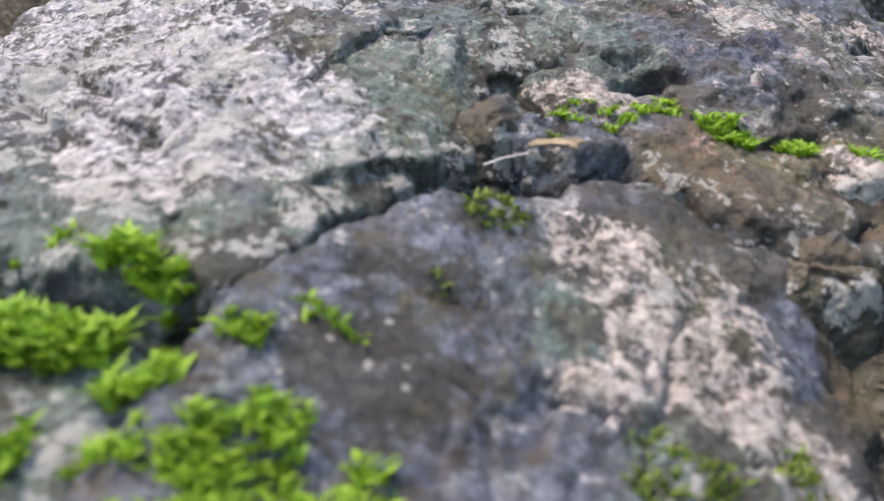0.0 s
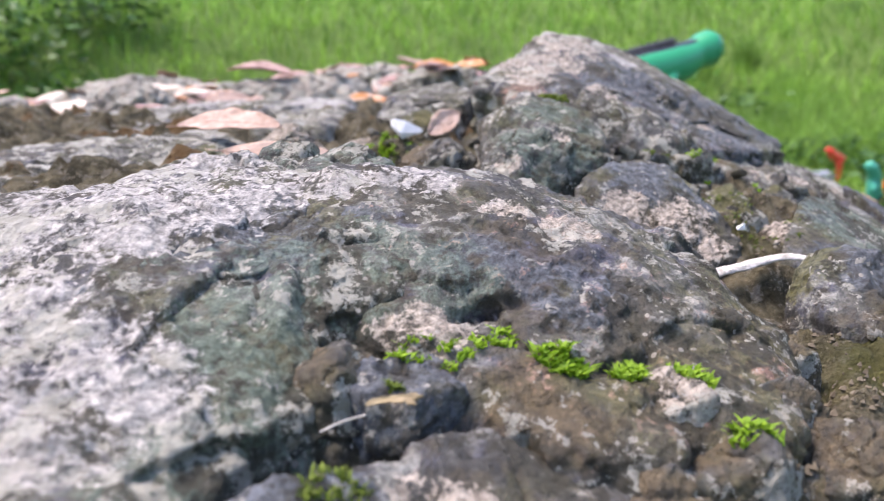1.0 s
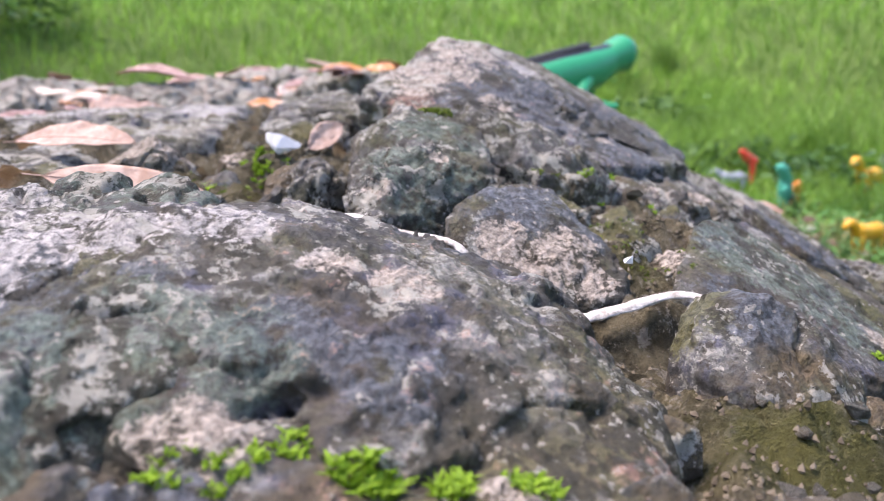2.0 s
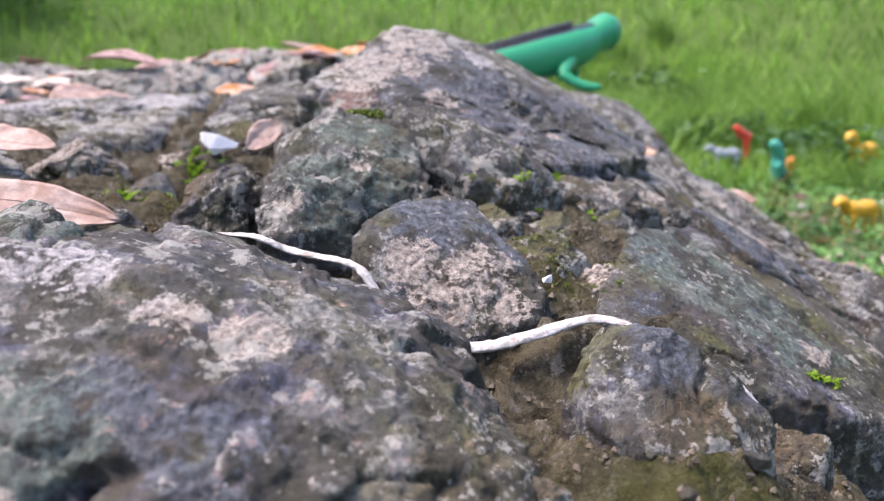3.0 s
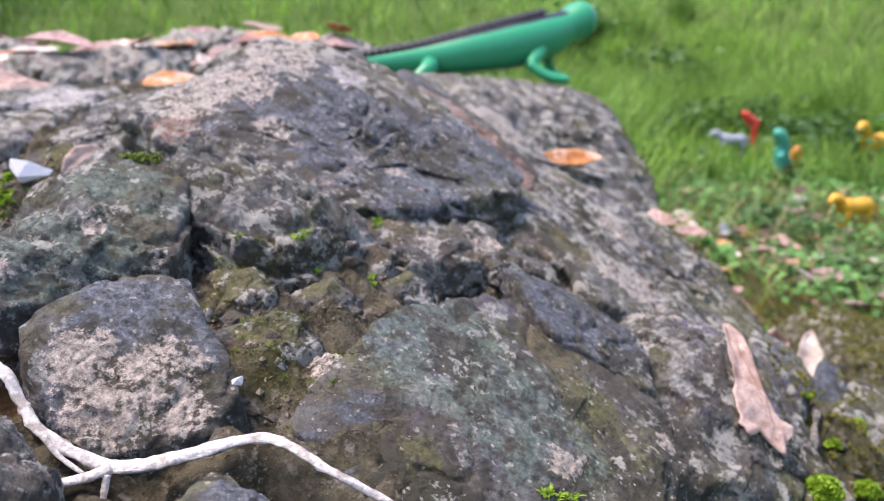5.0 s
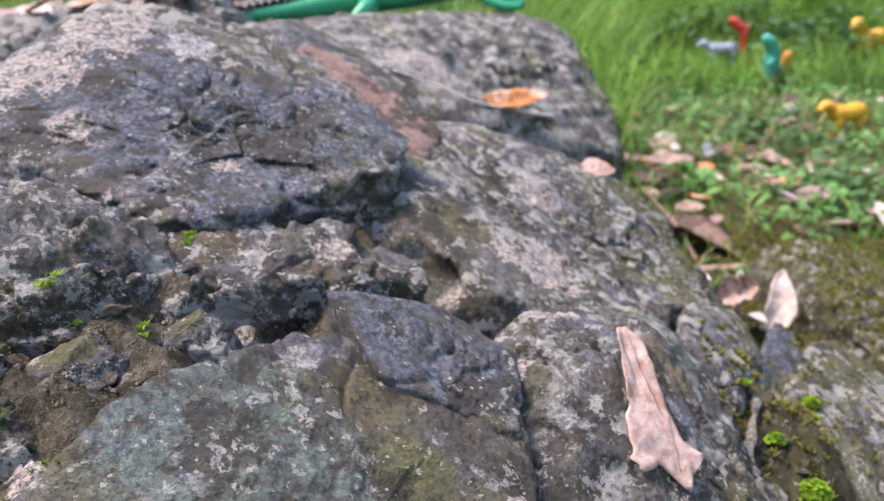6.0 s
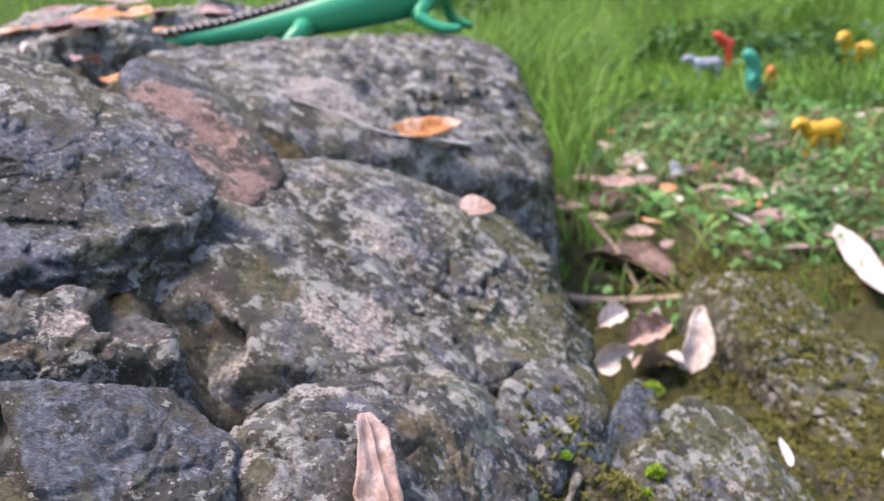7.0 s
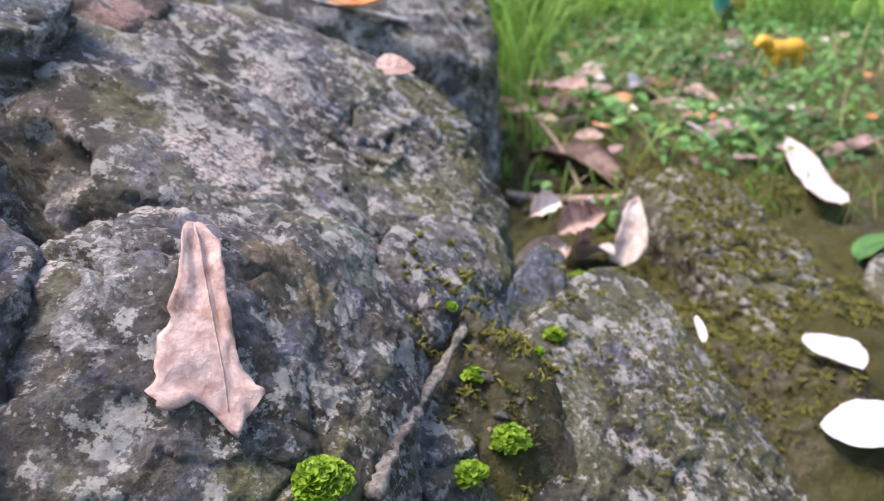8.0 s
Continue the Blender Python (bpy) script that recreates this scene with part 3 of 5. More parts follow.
stone("stone", "small blue-grey stone with a sharp tip beside the white fibre", [(0.140, 0.205, 0.187), (0.158, 0.209, 0.198), (0.171, 0.204, 0.191), (0.156, 0.228, 0.187), (0.188, 0.20, 0.174), (0.146, 0.186, 0.181), (0.170, 0.182, 0.168)], 0.05, 1.08, 6, 26, 0.003, seed=5, violet=[(0.162, 0.206, 0.192, 0.014)], film=[(0.15, 0.215, 0.187, 0.012)], dirt=[(0.17, 0.19, 0.17, 0.02)])
stone("stone", "purple-grey stone with a pink weathered face", [(0.1, 0.28, 0.210), (0.111, 0.29, 0.217), (0.124, 0.30, 0.217), (0.141, 0.30, 0.213), (0.159, 0.27, 0.191), (0.151, 0.258, 0.184), (0.124, 0.254, 0.180), (0.110, 0.263, 0.191), (0.101, 0.275, 0.2)], 0.06, 1.05, 6, 24, 0.0032, seed=6, chips=2, crusty=-0.06, violet=[(0.12, 0.285, 0.212, 0.020), (0.142, 0.285, 0.205, 0.018), (0.11, 0.262, 0.19, 0.008)], pale=[(0.125, 0.262, 0.193, 0.014), (0.134, 0.268, 0.197, 0.013), (0.14, 0.262, 0.19, 0.009), (0.118, 0.27, 0.204, 0.009)])
stone("stone", "green-grey stone with algae and small beige spots", [(0.072, 0.31, 0.211), (0.080, 0.330, 0.22), (0.1, 0.375, 0.240), (0.121, 0.379, 0.239), (0.135, 0.365, 0.228), (0.133, 0.325, 0.212), (0.109, 0.328, 0.225), (0.072, 0.3, 0.203), (0.08, 0.37, 0.228)], 0.07, 1.0, 6, 28, 0.0055, seed=7, chips=3, crusty=-0.02, layers=0.0025, algae=[(0.1, 0.32, 0.217, 0.03), (0.11, 0.35, 0.23, 0.02)], pale=[(0.083, 0.312, 0.215, 0.006), (0.108, 0.33, 0.225, 0.005)])
stone("stone", "dark slanting slab under the ridge stone", [(0.119, 0.37, 0.23), (0.137, 0.38, 0.24), (0.17, 0.4, 0.228), (0.188, 0.372, 0.212), (0.178, 0.348, 0.196), (0.15, 0.345, 0.213), (0.21, 0.39, 0.2)], 0.06, 1.0, 6, 18, 0.006, seed=8, chips=3, layers=0.003, dirt=[(0.17, 0.35, 0.2, 0.02)])
stone("boulder", "large blue-black ridge stone with flaky layered edges", [(0.089, 0.46, 0.246), (0.104, 0.48, 0.256), (0.158, 0.57, 0.288), (0.205, 0.58, 0.280), (0.265, 0.56, 0.243), (0.294, 0.52, 0.215), (0.292, 0.49, 0.203), (0.283, 0.468, 0.190), (0.232, 0.415, 0.208), (0.194, 0.4, 0.213), (0.135, 0.445, 0.246), (0.177, 0.49, 0.257)], 0.065, 0.93, 7, 28, 0.0048, [(0.275, 0.46, 0.19, 0.016, 0.006), (0.10, 0.455, 0.235, 0.014, 0.006)], layers=0.0026, seed=9, chips=6, violet=[(0.2, 0.48, 0.245, 0.05), (0.26, 0.50, 0.22, 0.045), (0.23, 0.44, 0.22, 0.03), (0.15, 0.45, 0.245, 0.02)], pale=[(0.125, 0.485, 0.26, 0.026), (0.165, 0.525, 0.275, 0.028), (0.155, 0.56, 0.28, 0.03), (0.2, 0.53, 0.26, 0.016), (0.14, 0.49, 0.262, 0.02), (0.175, 0.53, 0.268, 0.016), (0.12, 0.46, 0.25, 0.014), (0.16, 0.45, 0.24, 0.010), (0.22, 0.44, 0.222, 0.006), (0.25, 0.52, 0.236, 0.005)], cool=[(0.2, 0.53, 0.26, 0.03)], rust=[(0.12, 0.455, 0.24, 0.015)])
stone("slab", "dark teal-grey tilted slab with a raised blue edge", [(0.206, 0.312, 0.198), (0.170, 0.264, 0.184), (0.196, 0.24, 0.166), (0.27, 0.25, 0.139), (0.30, 0.29, 0.141), (0.308, 0.33, 0.151), (0.285, 0.36, 0.168), (0.252, 0.348, 0.186)], 0.08, 1.0, 7, 30, 0.0032, seed=10, chips=2, crusty=-0.06, violet=[(0.188, 0.27, 0.18, 0.012), (0.202, 0.30, 0.192, 0.012), (0.178, 0.255, 0.175, 0.010)], algae=[(0.22, 0.30, 0.187, 0.03), (0.25, 0.28, 0.165, 0.03)], film=[(0.27, 0.30, 0.162, 0.014), (0.2, 0.25, 0.172, 0.012), (0.28, 0.27, 0.15, 0.02)], dirt=[(0.26, 0.33, 0.178, 0.016)], pale=[(0.296, 0.298, 0.148, 0.007), (0.25, 0.27, 0.158, 0.006)])
stone("stone", "violet-grey wedge of stone between two slabs", [(0.251, 0.358, 0.196), (0.262, 0.363, 0.192), (0.291, 0.382, 0.173), (0.311, 0.362, 0.161), (0.304, 0.325, 0.153), (0.265, 0.33, 0.177)], 0.05, 1.0, 6, 30, 0.0022, seed=11, chips=0, crusty=-0.01, violet=[(0.28, 0.36, 0.175, 0.03)], dirt=[(0.3, 0.37, 0.165, 0.012)])
stone("boulder", "mottled grey boulder carrying a dry leaf", [(0.302, 0.375, 0.161), (0.32, 0.41, 0.158), (0.361, 0.44, 0.140), (0.40, 0.455, 0.125), (0.428, 0.445, 0.102), (0.424, 0.42, 0.093), (0.405, 0.37, 0.096), (0.388, 0.318, 0.096), (0.343, 0.304, 0.116), (0.31, 0.33, 0.147), (0.35, 0.362, 0.159), (0.292, 0.35, 0.156), (0.294, 0.325, 0.142), (0.309, 0.305, 0.130)], 0.10, 1.06, 7, 16, 0.005, [(0.33, 0.318, 0.135, 0.012, 0.004)], seed=12, pale=[(0.335, 0.40, 0.157, 0.010), (0.31, 0.36, 0.158, 0.008), (0.315, 0.335, 0.148, 0.006)], algae=[(0.395, 0.42, 0.125, 0.018)], film=[(0.365, 0.30, 0.110, 0.016), (0.39, 0.33, 0.10, 0.018)], dirt=[(0.37, 0.37, 0.14, 0.02)])
stone("boulder", "long weathered boulder with a reddish stripe", [(0.290, 0.5, 0.196), (0.31, 0.62, 0.205), (0.384, 0.625, 0.178), (0.441, 0.628, 0.149), (0.47, 0.60, 0.126), (0.478, 0.53, 0.094), (0.46, 0.487, 0.095), (0.412, 0.544, 0.139), (0.36, 0.447, 0.138), (0.329, 0.422, 0.152), (0.289, 0.42, 0.165), (0.314, 0.52, 0.177), (0.26, 0.6, 0.21), (0.36, 0.72, 0.18), (0.44, 0.69, 0.13), (0.493, 0.60, 0.10), (0.488, 0.63, 0.114), (0.478, 0.66, 0.126), (0.492, 0.55, 0.080), (0.254, 0.425, 0.168)], 0.14, 1.03, 7, 16, 0.006, [(0.43, 0.47, 0.1, 0.015, 0.006), (0.288, 0.432, 0.172, 0.020, 0.012)], seed=13, pale=[(0.35, 0.47, 0.15, 0.02), (0.37, 0.55, 0.16, 0.02), (0.3, 0.43, 0.163, 0.012), (0.34, 0.6, 0.185, 0.015)], film=[(0.48, 0.56, 0.095, 0.045), (0.47, 0.62, 0.125, 0.045), (0.44, 0.50, 0.11, 0.025), (0.42, 0.6, 0.155, 0.02)], dirt=[(0.32, 0.56, 0.18, 0.03), (0.3, 0.46, 0.17, 0.03)])
stone("stone", "reddish and violet veined ridge of stone", [(0.236, 0.645, 0.262), (0.25, 0.685, 0.268), (0.30, 0.68, 0.234), (0.328, 0.58, 0.199), (0.312, 0.53, 0.194), (0.30, 0.53, 0.196), (0.265, 0.56, 0.226)], 0.08, 1.1, 6, 22, 0.004, seed=14, crusty=-0.05, violet=[(0.243, 0.648, 0.258, 0.026)], rust=[(0.266, 0.622, 0.236, 0.018), (0.284, 0.60, 0.222, 0.026), (0.30, 0.565, 0.207, 0.024), (0.306, 0.545, 0.198, 0.02)])
stone("boulder", "broad dark grey boulder carrying a toy", [(0.163, 0.9, 0.252), (0.267, 1.15, 0.243), (0.396, 1.2, 0.229), (0.55, 1.22, 0.225), (0.608, 1.2, 0.208), (0.615, 1.05, 0.139), (0.565, 0.9, 0.09), (0.46, 0.83, 0.13), (0.487, 0.924, 0.152), (0.35, 0.82, 0.175), (0.25, 0.76, 0.215), (0.45, 1.4, 0.19)], 0.20, 1.0, 6, 16, 0.011, seed=15, pale=[(0.35, 0.86, 0.19, 0.04)], film=[(0.6, 1.0, 0.12, 0.05), (0.57, 0.9, 0.08, 0.04)])
stone("stone", "narrow upright dark stone in a crevice", [(0.445, 0.425, 0.070), (0.463, 0.46, 0.091), (0.484, 0.482, 0.096), (0.497, 0.482, 0.092), (0.466, 0.425, 0.058), (0.487, 0.45, 0.074)], 0.07, 1.05, 6, 14, 0.003, seed=16, violet=[(0.475, 0.465, 0.088, 0.025)], film=[(0.46, 0.43, 0.065, 0.025)])
stone("boulder", "mossy grey-green boulder with small moss tufts", [(0.487, 0.47, 0.088), (0.526, 0.5, 0.077), (0.558, 0.5, 0.056), (0.574, 0.48, 0.028), (0.557, 0.42, 0.006), (0.52, 0.375, 0.018), (0.455, 0.355, 0.050), (0.43, 0.365, 0.060), (0.478, 0.441, 0.069), (0.529, 0.445, 0.058), (0.60, 0.43, -0.015), (0.56, 0.34, -0.015), (0.423, 0.385, 0.068), (0.404, 0.357, 0.060)], 0.12, 1.05, 7, 12, 0.005, seed=17, film=[(0.5, 0.47, 0.078, 0.04), (0.55, 0.47, 0.04, 0.07), (0.45, 0.38, 0.055, 0.05), (0.55, 0.41, 0.01, 0.08)], pale=[(0.51, 0.43, 0.06, 0.007), (0.49, 0.39, 0.045, 0.008)])
stone("boulder", "low boulder covered with olive moss film", [(0.650, 0.725, 0.024), (0.694, 0.775, 0.022), (0.762, 0.76, 0.002), (0.77, 0.80, -0.012), (0.73, 0.85, -0.018), (0.668, 0.835, -0.016), (0.76, 0.62, -0.026), (0.67, 0.48, -0.035), (0.640, 0.56, -0.008), (0.640, 0.65, 0.010)], 0.10, 1.1, 7, 8, 0.008, seed=18, film=[(0.68, 0.70, 0.02, 0.12), (0.65, 0.56, -0.01, 0.10), (0.76, 0.74, 0, 0.10)], dirt=[(0.65, 0.6, 0, 0.05)])
stone("stone", "flat grey-olive stone on the ground", [(0.79, 0.64, -0.045), (0.86, 0.70, -0.04), (0.95, 0.66, -0.05), (0.90, 0.56, -0.06), (0.80, 0.55, -0.06)], 0.06, 1.1, 5, 12, 0.006, seed=19, film=[(0.86, 0.64, -0.04, 0.1)])
stone("stone", "grey stone beside a soil hollow", [(0.035, 0.52, 0.226), (0.045, 0.6, 0.248), (0.085, 0.625, 0.257), (0.108, 0.57, 0.247), (0.085, 0.505, 0.231)], 0.06, 1.2, 6, 14, 0.006, seed=20)
stone("boulder", "broad pale grey boulder on the bank", [(-0.16, 0.82, 0.244), (0.035, 0.80, 0.250), (0.02, 0.58, 0.232), (-0.03, 0.52, 0.222), (-0.16, 0.55, 0.226), (-0.24, 0.68, 0.235)], 0.10, 1.1, 6, 12, 0.009, seed=21, pale=[(-0.1, 0.7, 0.245, 0.06), (0.0, 0.72, 0.245, 0.04)], cool=[(-0.1, 0.7, 0.245, 0.2)])
for i, (x, y, w, h) in enumerate([(-0.05, 1.02, 0.10, 0.285), (-0.25, 0.98, 0.09, 0.28), (0.12, 1.05, 0.08, 0.300), (-0.42, 0.9, 0.11, 0.265), (0.02, 1.3, 0.14, 0.305), (-0.30, 1.32, 0.15, 0.30), (0.20, 1.36, 0.09, 0.30), (-0.62, 1.2, 0.15, 0.285), (-0.30, 0.42, 0.08, 0.215), (-0.19, 0.33, 0.06, 0.2)]):
    stone("stone", "pinkish grey stone on the far part of the bank", [(x + w * math.cos(a), y + 0.8 * w * math.sin(a), h - 0.02 - 0.016 * ((k * 7 + i) % 3)) for k, a in enumerate((0.2, 1.3, 2.3, 3.4, 4.4, 5.4))] + [(x + 0.3 * w, y, h - 0.006)], 0.10, 1.25, 6, 16, 0.014, crusty=0.05, seed=30 + i, pale=[(x, y, h, w)])

for i, (x, y, z, r, lab, pl) in enumerate([(0.236, 0.392, 0.192, 0.014, "beige crumbling stone in the soil pocket", 1), (0.258, 0.392, 0.186, 0.012, "beige crumbling stone in the soil pocket", 1), (0.205, 0.372, 0.188, 0.009, "dark stone lump in the soil pocket", 0), (0.222, 0.366, 0.184, 0.007, "pale stone lump in the soil pocket", 1), (0.272, 0.408, 0.180, 0.012, "brown stone lump in the soil pocket", 0), (0.185, 0.325, 0.182, 0.008, "pale stone lump in the soil pocket", 1), (0.172, 0.345, 0.19, 0.007, "dark stone lump in the soil pocket", 0), (0.020, 0.44, 0.214, 0.013, "brown stone lump on the bank", 0), (0.065, 0.415, 0.212, 0.011, "grey stone lump on the bank", 0), (0.03, 0.475, 0.222, 0.014, "grey stone lump on the bank", 1), (0.001, 0.36, 0.205, 0.015, "blue-grey stone lump on the bank", 0), (0.13, 0.165, 0.166, 0.010, "brown stone in the slope", 0), (0.122, 0.175, 0.182, 0.008, "blue-grey crusted stone in the slope", 0), (0.15, 0.16, 0.158, 0.011, "brown stone in the slope", 2), (0.19, 0.185, 0.155, 0.013, "flat brown stone in the slope", 0), (0.205, 0.215, 0.163, 0.010, "brown stone in the slope", 2),
    (0.017, 0.147, 0.1950, 0.013, "grey-green stone wedged beside the pale boulder", 0), (0.056, 0.138, 0.1849, 0.014, "violet-grey stone wedged under the speckled boulder", 0), (0.079, 0.143, 0.1885, 0.013, "grey stone wedged under the speckled boulder", 1), (0.090, 0.131, 0.1809, 0.014, "dark stone wedged under the speckled boulder", 0), (0.106, 0.150, 0.1825, 0.013, "grey crusted stone in the slope", 0), (0.119, 0.138, 0.1776, 0.016, "brown earthy stone in the slope", 2), (0.137, 0.150, 0.1746, 0.016, "brown earthy stone in the slope", 2), (0.072, 0.127, 0.1775, 0.013, "dark stone wedged under the speckled boulder", 0),
    (0.152, 0.335, 0.2070, 0.020, "olive-brown stone in the soil pocket", 3), (0.180, 0.335, 0.2016, 0.016, "olive-brown stone in the soil pocket", 3), (0.165, 0.300, 0.2023, 0.018, "olive-stained stone in the soil pocket", 3), (0.182, 0.287, 0.1925, 0.013, "pale stone in the soil pocket", 1), (0.210, 0.348, 0.1989, 0.014, "brown stone in the soil pocket", 3), (0.198, 0.375, 0.2033, 0.015, "dark stone in the soil pocket", 0), (0.060, 0.36, 0.2237, 0.022, "grey-violet stone on the bank", 0), (0.020, 0.33, 0.2130, 0.020, "blue-grey stone on the bank", 0), (0.062, 0.47, 0.2350, 0.020, "brown stone on the bank", 3), (-0.02, 0.46, 0.2311, 0.026, "grey stone on the bank", 1)]):
    stone("stone_lump", lab, [(x + r * math.cos(a + i), y + 0.8 * r * math.sin(a + i), z - 0.3 * r - 0.25 * r * ((k * 5 + i) % 3)) for k, a in enumerate((0.1, 1.4, 2.5, 3.6, 4.9))] + [(x + 0.3 * r, y, z)], 1.2 * r, 1.2, 5 if r < 0.013 else 6, 30, 0.15 * r, seed=70 + i, chips=30, pale=[(x, y, z, r)] if pl == 1 else (), film=[(x, y, z, 0.7 * r)] if pl == 3 else (), dirt=[(x, y, z - (0.3 * r if pl == 2 else r), 1.2 * r)])


stone("stone", "beige and brown flaking rock shelf under the ridge stone", [(0.186, 0.388, 0.203), (0.213, 0.418, 0.209), (0.25, 0.424, 0.203), (0.287, 0.428, 0.184), (0.292, 0.402, 0.174), (0.262, 0.386, 0.188), (0.225, 0.374, 0.194), (0.200, 0.368, 0.196)], 0.05, 1.05, 6, 22, 0.006, [(0.276, 0.416, 0.187, 0.013, 0.013), (0.205, 0.375, 0.200, 0.010, 0.008)], seed=96, layers=0.002, pale=[(0.232, 0.395, 0.20, 0.012), (0.255, 0.40, 0.195, 0.012)], dirt=[(0.21, 0.40, 0.205, 0.015), (0.275, 0.40, 0.18, 0.014), (0.245, 0.385, 0.19, 0.008)])
stone("stone", "dark wedge of rock in the crevice between boulders", [(0.424, 0.432, 0.090), (0.441, 0.428, 0.080), (0.437, 0.388, 0.072), (0.427, 0.362, 0.064), (0.405, 0.352, 0.072), (0.407, 0.390, 0.087)], 0.06, 1.05, 6, 20, 0.004, seed=97, film=[(0.425, 0.38, 0.07, 0.014)], dirt=[(0.42, 0.40, 0.08, 0.02)])
stone("stone", "broad pinkish grey stone on the bank", [(-0.17, 0.38, 0.214), (-0.14, 0.46, 0.224), (-0.06, 0.48, 0.226), (-0.015, 0.42, 0.219), (-0.05, 0.35, 0.210), (-0.12, 0.34, 0.208)], 0.06, 1.15, 6, 16, 0.008, seed=95, crusty=0.03, film=[(-0.03, 0.40, 0.215, 0.02)])

stone("stone", "mottled rock filling the gap between three boulders", [(0.402, 0.425, 0.130), (0.418, 0.457, 0.122), (0.440, 0.480, 0.112), (0.433, 0.43, 0.106), (0.420, 0.403, 0.108), (0.425, 0.418, 0.092), (0.43, 0.447, 0.103), (0.452, 0.478, 0.101), (0.472, 0.495, 0.096), (0.464, 0.458, 0.087), (0.447, 0.43, 0.080), (0.432, 0.41, 0.082)], 0.06, 1.05, 6, 18, 0.004, seed=98, film=[(0.46, 0.47, 0.09, 0.02)], pale=[(0.44, 0.45, 0.098, 0.008)])

# small loose pieces in the soil pockets
def hull_shape(seed, count, sx, sy, sz):
    """An angular chip: the hull of a few points on an ellipsoid."""
    rs = np.random.RandomState(seed)
    bm = bmesh.new()
    for i in range(count):
        q = rs.randn(3)
        q *= rs.uniform(0.75, 1.0) / np.linalg.norm(q)
        bm.verts.new((q[0] * sx, q[1] * sy, q[2] * sz))
    bmesh.ops.convex_hull(bm, input=bm.verts)
    bmesh.ops.delete(bm, geom=[w for w in bm.verts if not w.link_faces], context="VERTS")
    bm.verts.index_update()
    v, f = np.array([w.co[:] for w in bm.verts]), [[w.index for w in g.verts] for g in bm.faces]
    bm.free()
    return v, f


def pebble_mesh(seed):
    v, f = hull_shape(seed, 18, 1.0, 0.8, 0.55)
    ob = mesh_object("pebble", v, f, STONE, smooth=False)
    for key in ("pale", "cool", "algae", "film", "rust", "dirt", "violet", "crusty"):
        put_attr(ob, key, np.full(len(v), {"pale": 0.05 + 0.25 * (seed % 2), "dirt": 0.3 + 0.2 * (seed % 3)}.get(key, 0.0 if key == "crusty" else -0.25)))
    return tagged(ob, "small angular pebble lying in the soil", "pebble", "pebbles in the soil")


RP = np.random.RandomState(12)
PEBBLES = [(0.17, 0.31, 0.025, 0.04, 40), (0.23, 0.385, 0.04, 0.03, 45), (0.05, 0.43, 0.05, 0.06, 50), (0.14, 0.16, 0.04, 0.03, 26), (0.20, 0.21, 0.05, 0.03, 24), (0.62, 0.86, 0.06, 0.1, 14), (0.45, 0.36, 0.03, 0.04, 8), (-0.05, 0.30, 0.06, 0.04, 14)]
protos = [pebble_mesh(i) for i in range(6)]
for cx, cy, sx, sy, c in PEBBLES:
    for i in range(c):
        x, y = cx + sx * RP.uniform(-1, 1), cy + sy * RP.uniform(-1, 1)
        r = 0.0016 + 0.0050 * RP.rand() ** 2.5
        m = pose(x, y, ground_z(x, y)[0] + 0.1 * r, RP.uniform(-25, 25), RP.uniform(-25, 25), RP.uniform(0, 360))
        src = protos[RP.randint(6)]
        ob = copy_thing(src, m)
        ob.scale = (r, r, r)
for src in protos:
    x, y = 0.19 + 0.02 * RP.rand(), 0.30 + 0.03 * RP.rand()
    src.matrix_basis = pose(x, y, ground_z(x, y)[0], 0, 0, RP.uniform(0, 360)) @ Matrix.Diagonal((0.004, 0.004, 0.004, 1))

# crumbs of earth in the gaps
CV, CF = [], []
for cx, cy, sx, sy, c in [(0.17, 0.32, 0.04, 0.05, 900), (0.24, 0.39, 0.05, 0.035, 900), (0.05, 0.43, 0.07, 0.08, 900), (0.10, 0.14, 0.07, 0.03, 1600), (0.17, 0.19, 0.06, 0.05, 900), (0.45, 0.38, 0.05, 0.06, 500)]:
    x, y = cx + sx * RP.uniform(-1, 1, c), cy + sy * RP.uniform(-1, 1, c)
    z, r = ground_z(x, y), 0.0003 + 0.0010 * RP.rand(c) ** 3
    for a, b, d, s in zip(x, y, z, r):
        k = len(CV)
        CV += [(a + s * e[0] * RP.uniform(0.6, 1.3), b + s * e[1] * RP.uniform(0.6, 1.3), d + s * e[2] * RP.uniform(0.6, 1.3)) for e in ((1, 0.2, 0), (-0.2, 1, 0.1), (-1, -0.1, 0), (0.1, -1, -0.1), (0.2, 0, 1), (0, 0, -1))]
        CF += [(k + p, k + (p + 1) % 4, k + 4) for p in range(4)] + [(k + (p + 1) % 4, k + p, k + 5) for p in range(4)]
tagged(mesh_object("soil_crumbs", CV, CF, CRUMB, smooth=False), "loose crumbs of brown earth and grit between stones", "soil", kind="stuff")

# ---- things ----
bpy.context.view_layer.update()
DG = bpy.context.evaluated_depsgraph_get()


def surf(x, y):
    """The topmost surface under (x, y): place and normal."""
    hit, place, normal, _, _, _ = scene.ray_cast(DG, (x, y, 1.5), (0, 0, -1))
    return (Vector(place), Vector(normal)) if hit else (Vector((x, y, ground_z(x, y)[0])), Vector((0, 0, 1)))


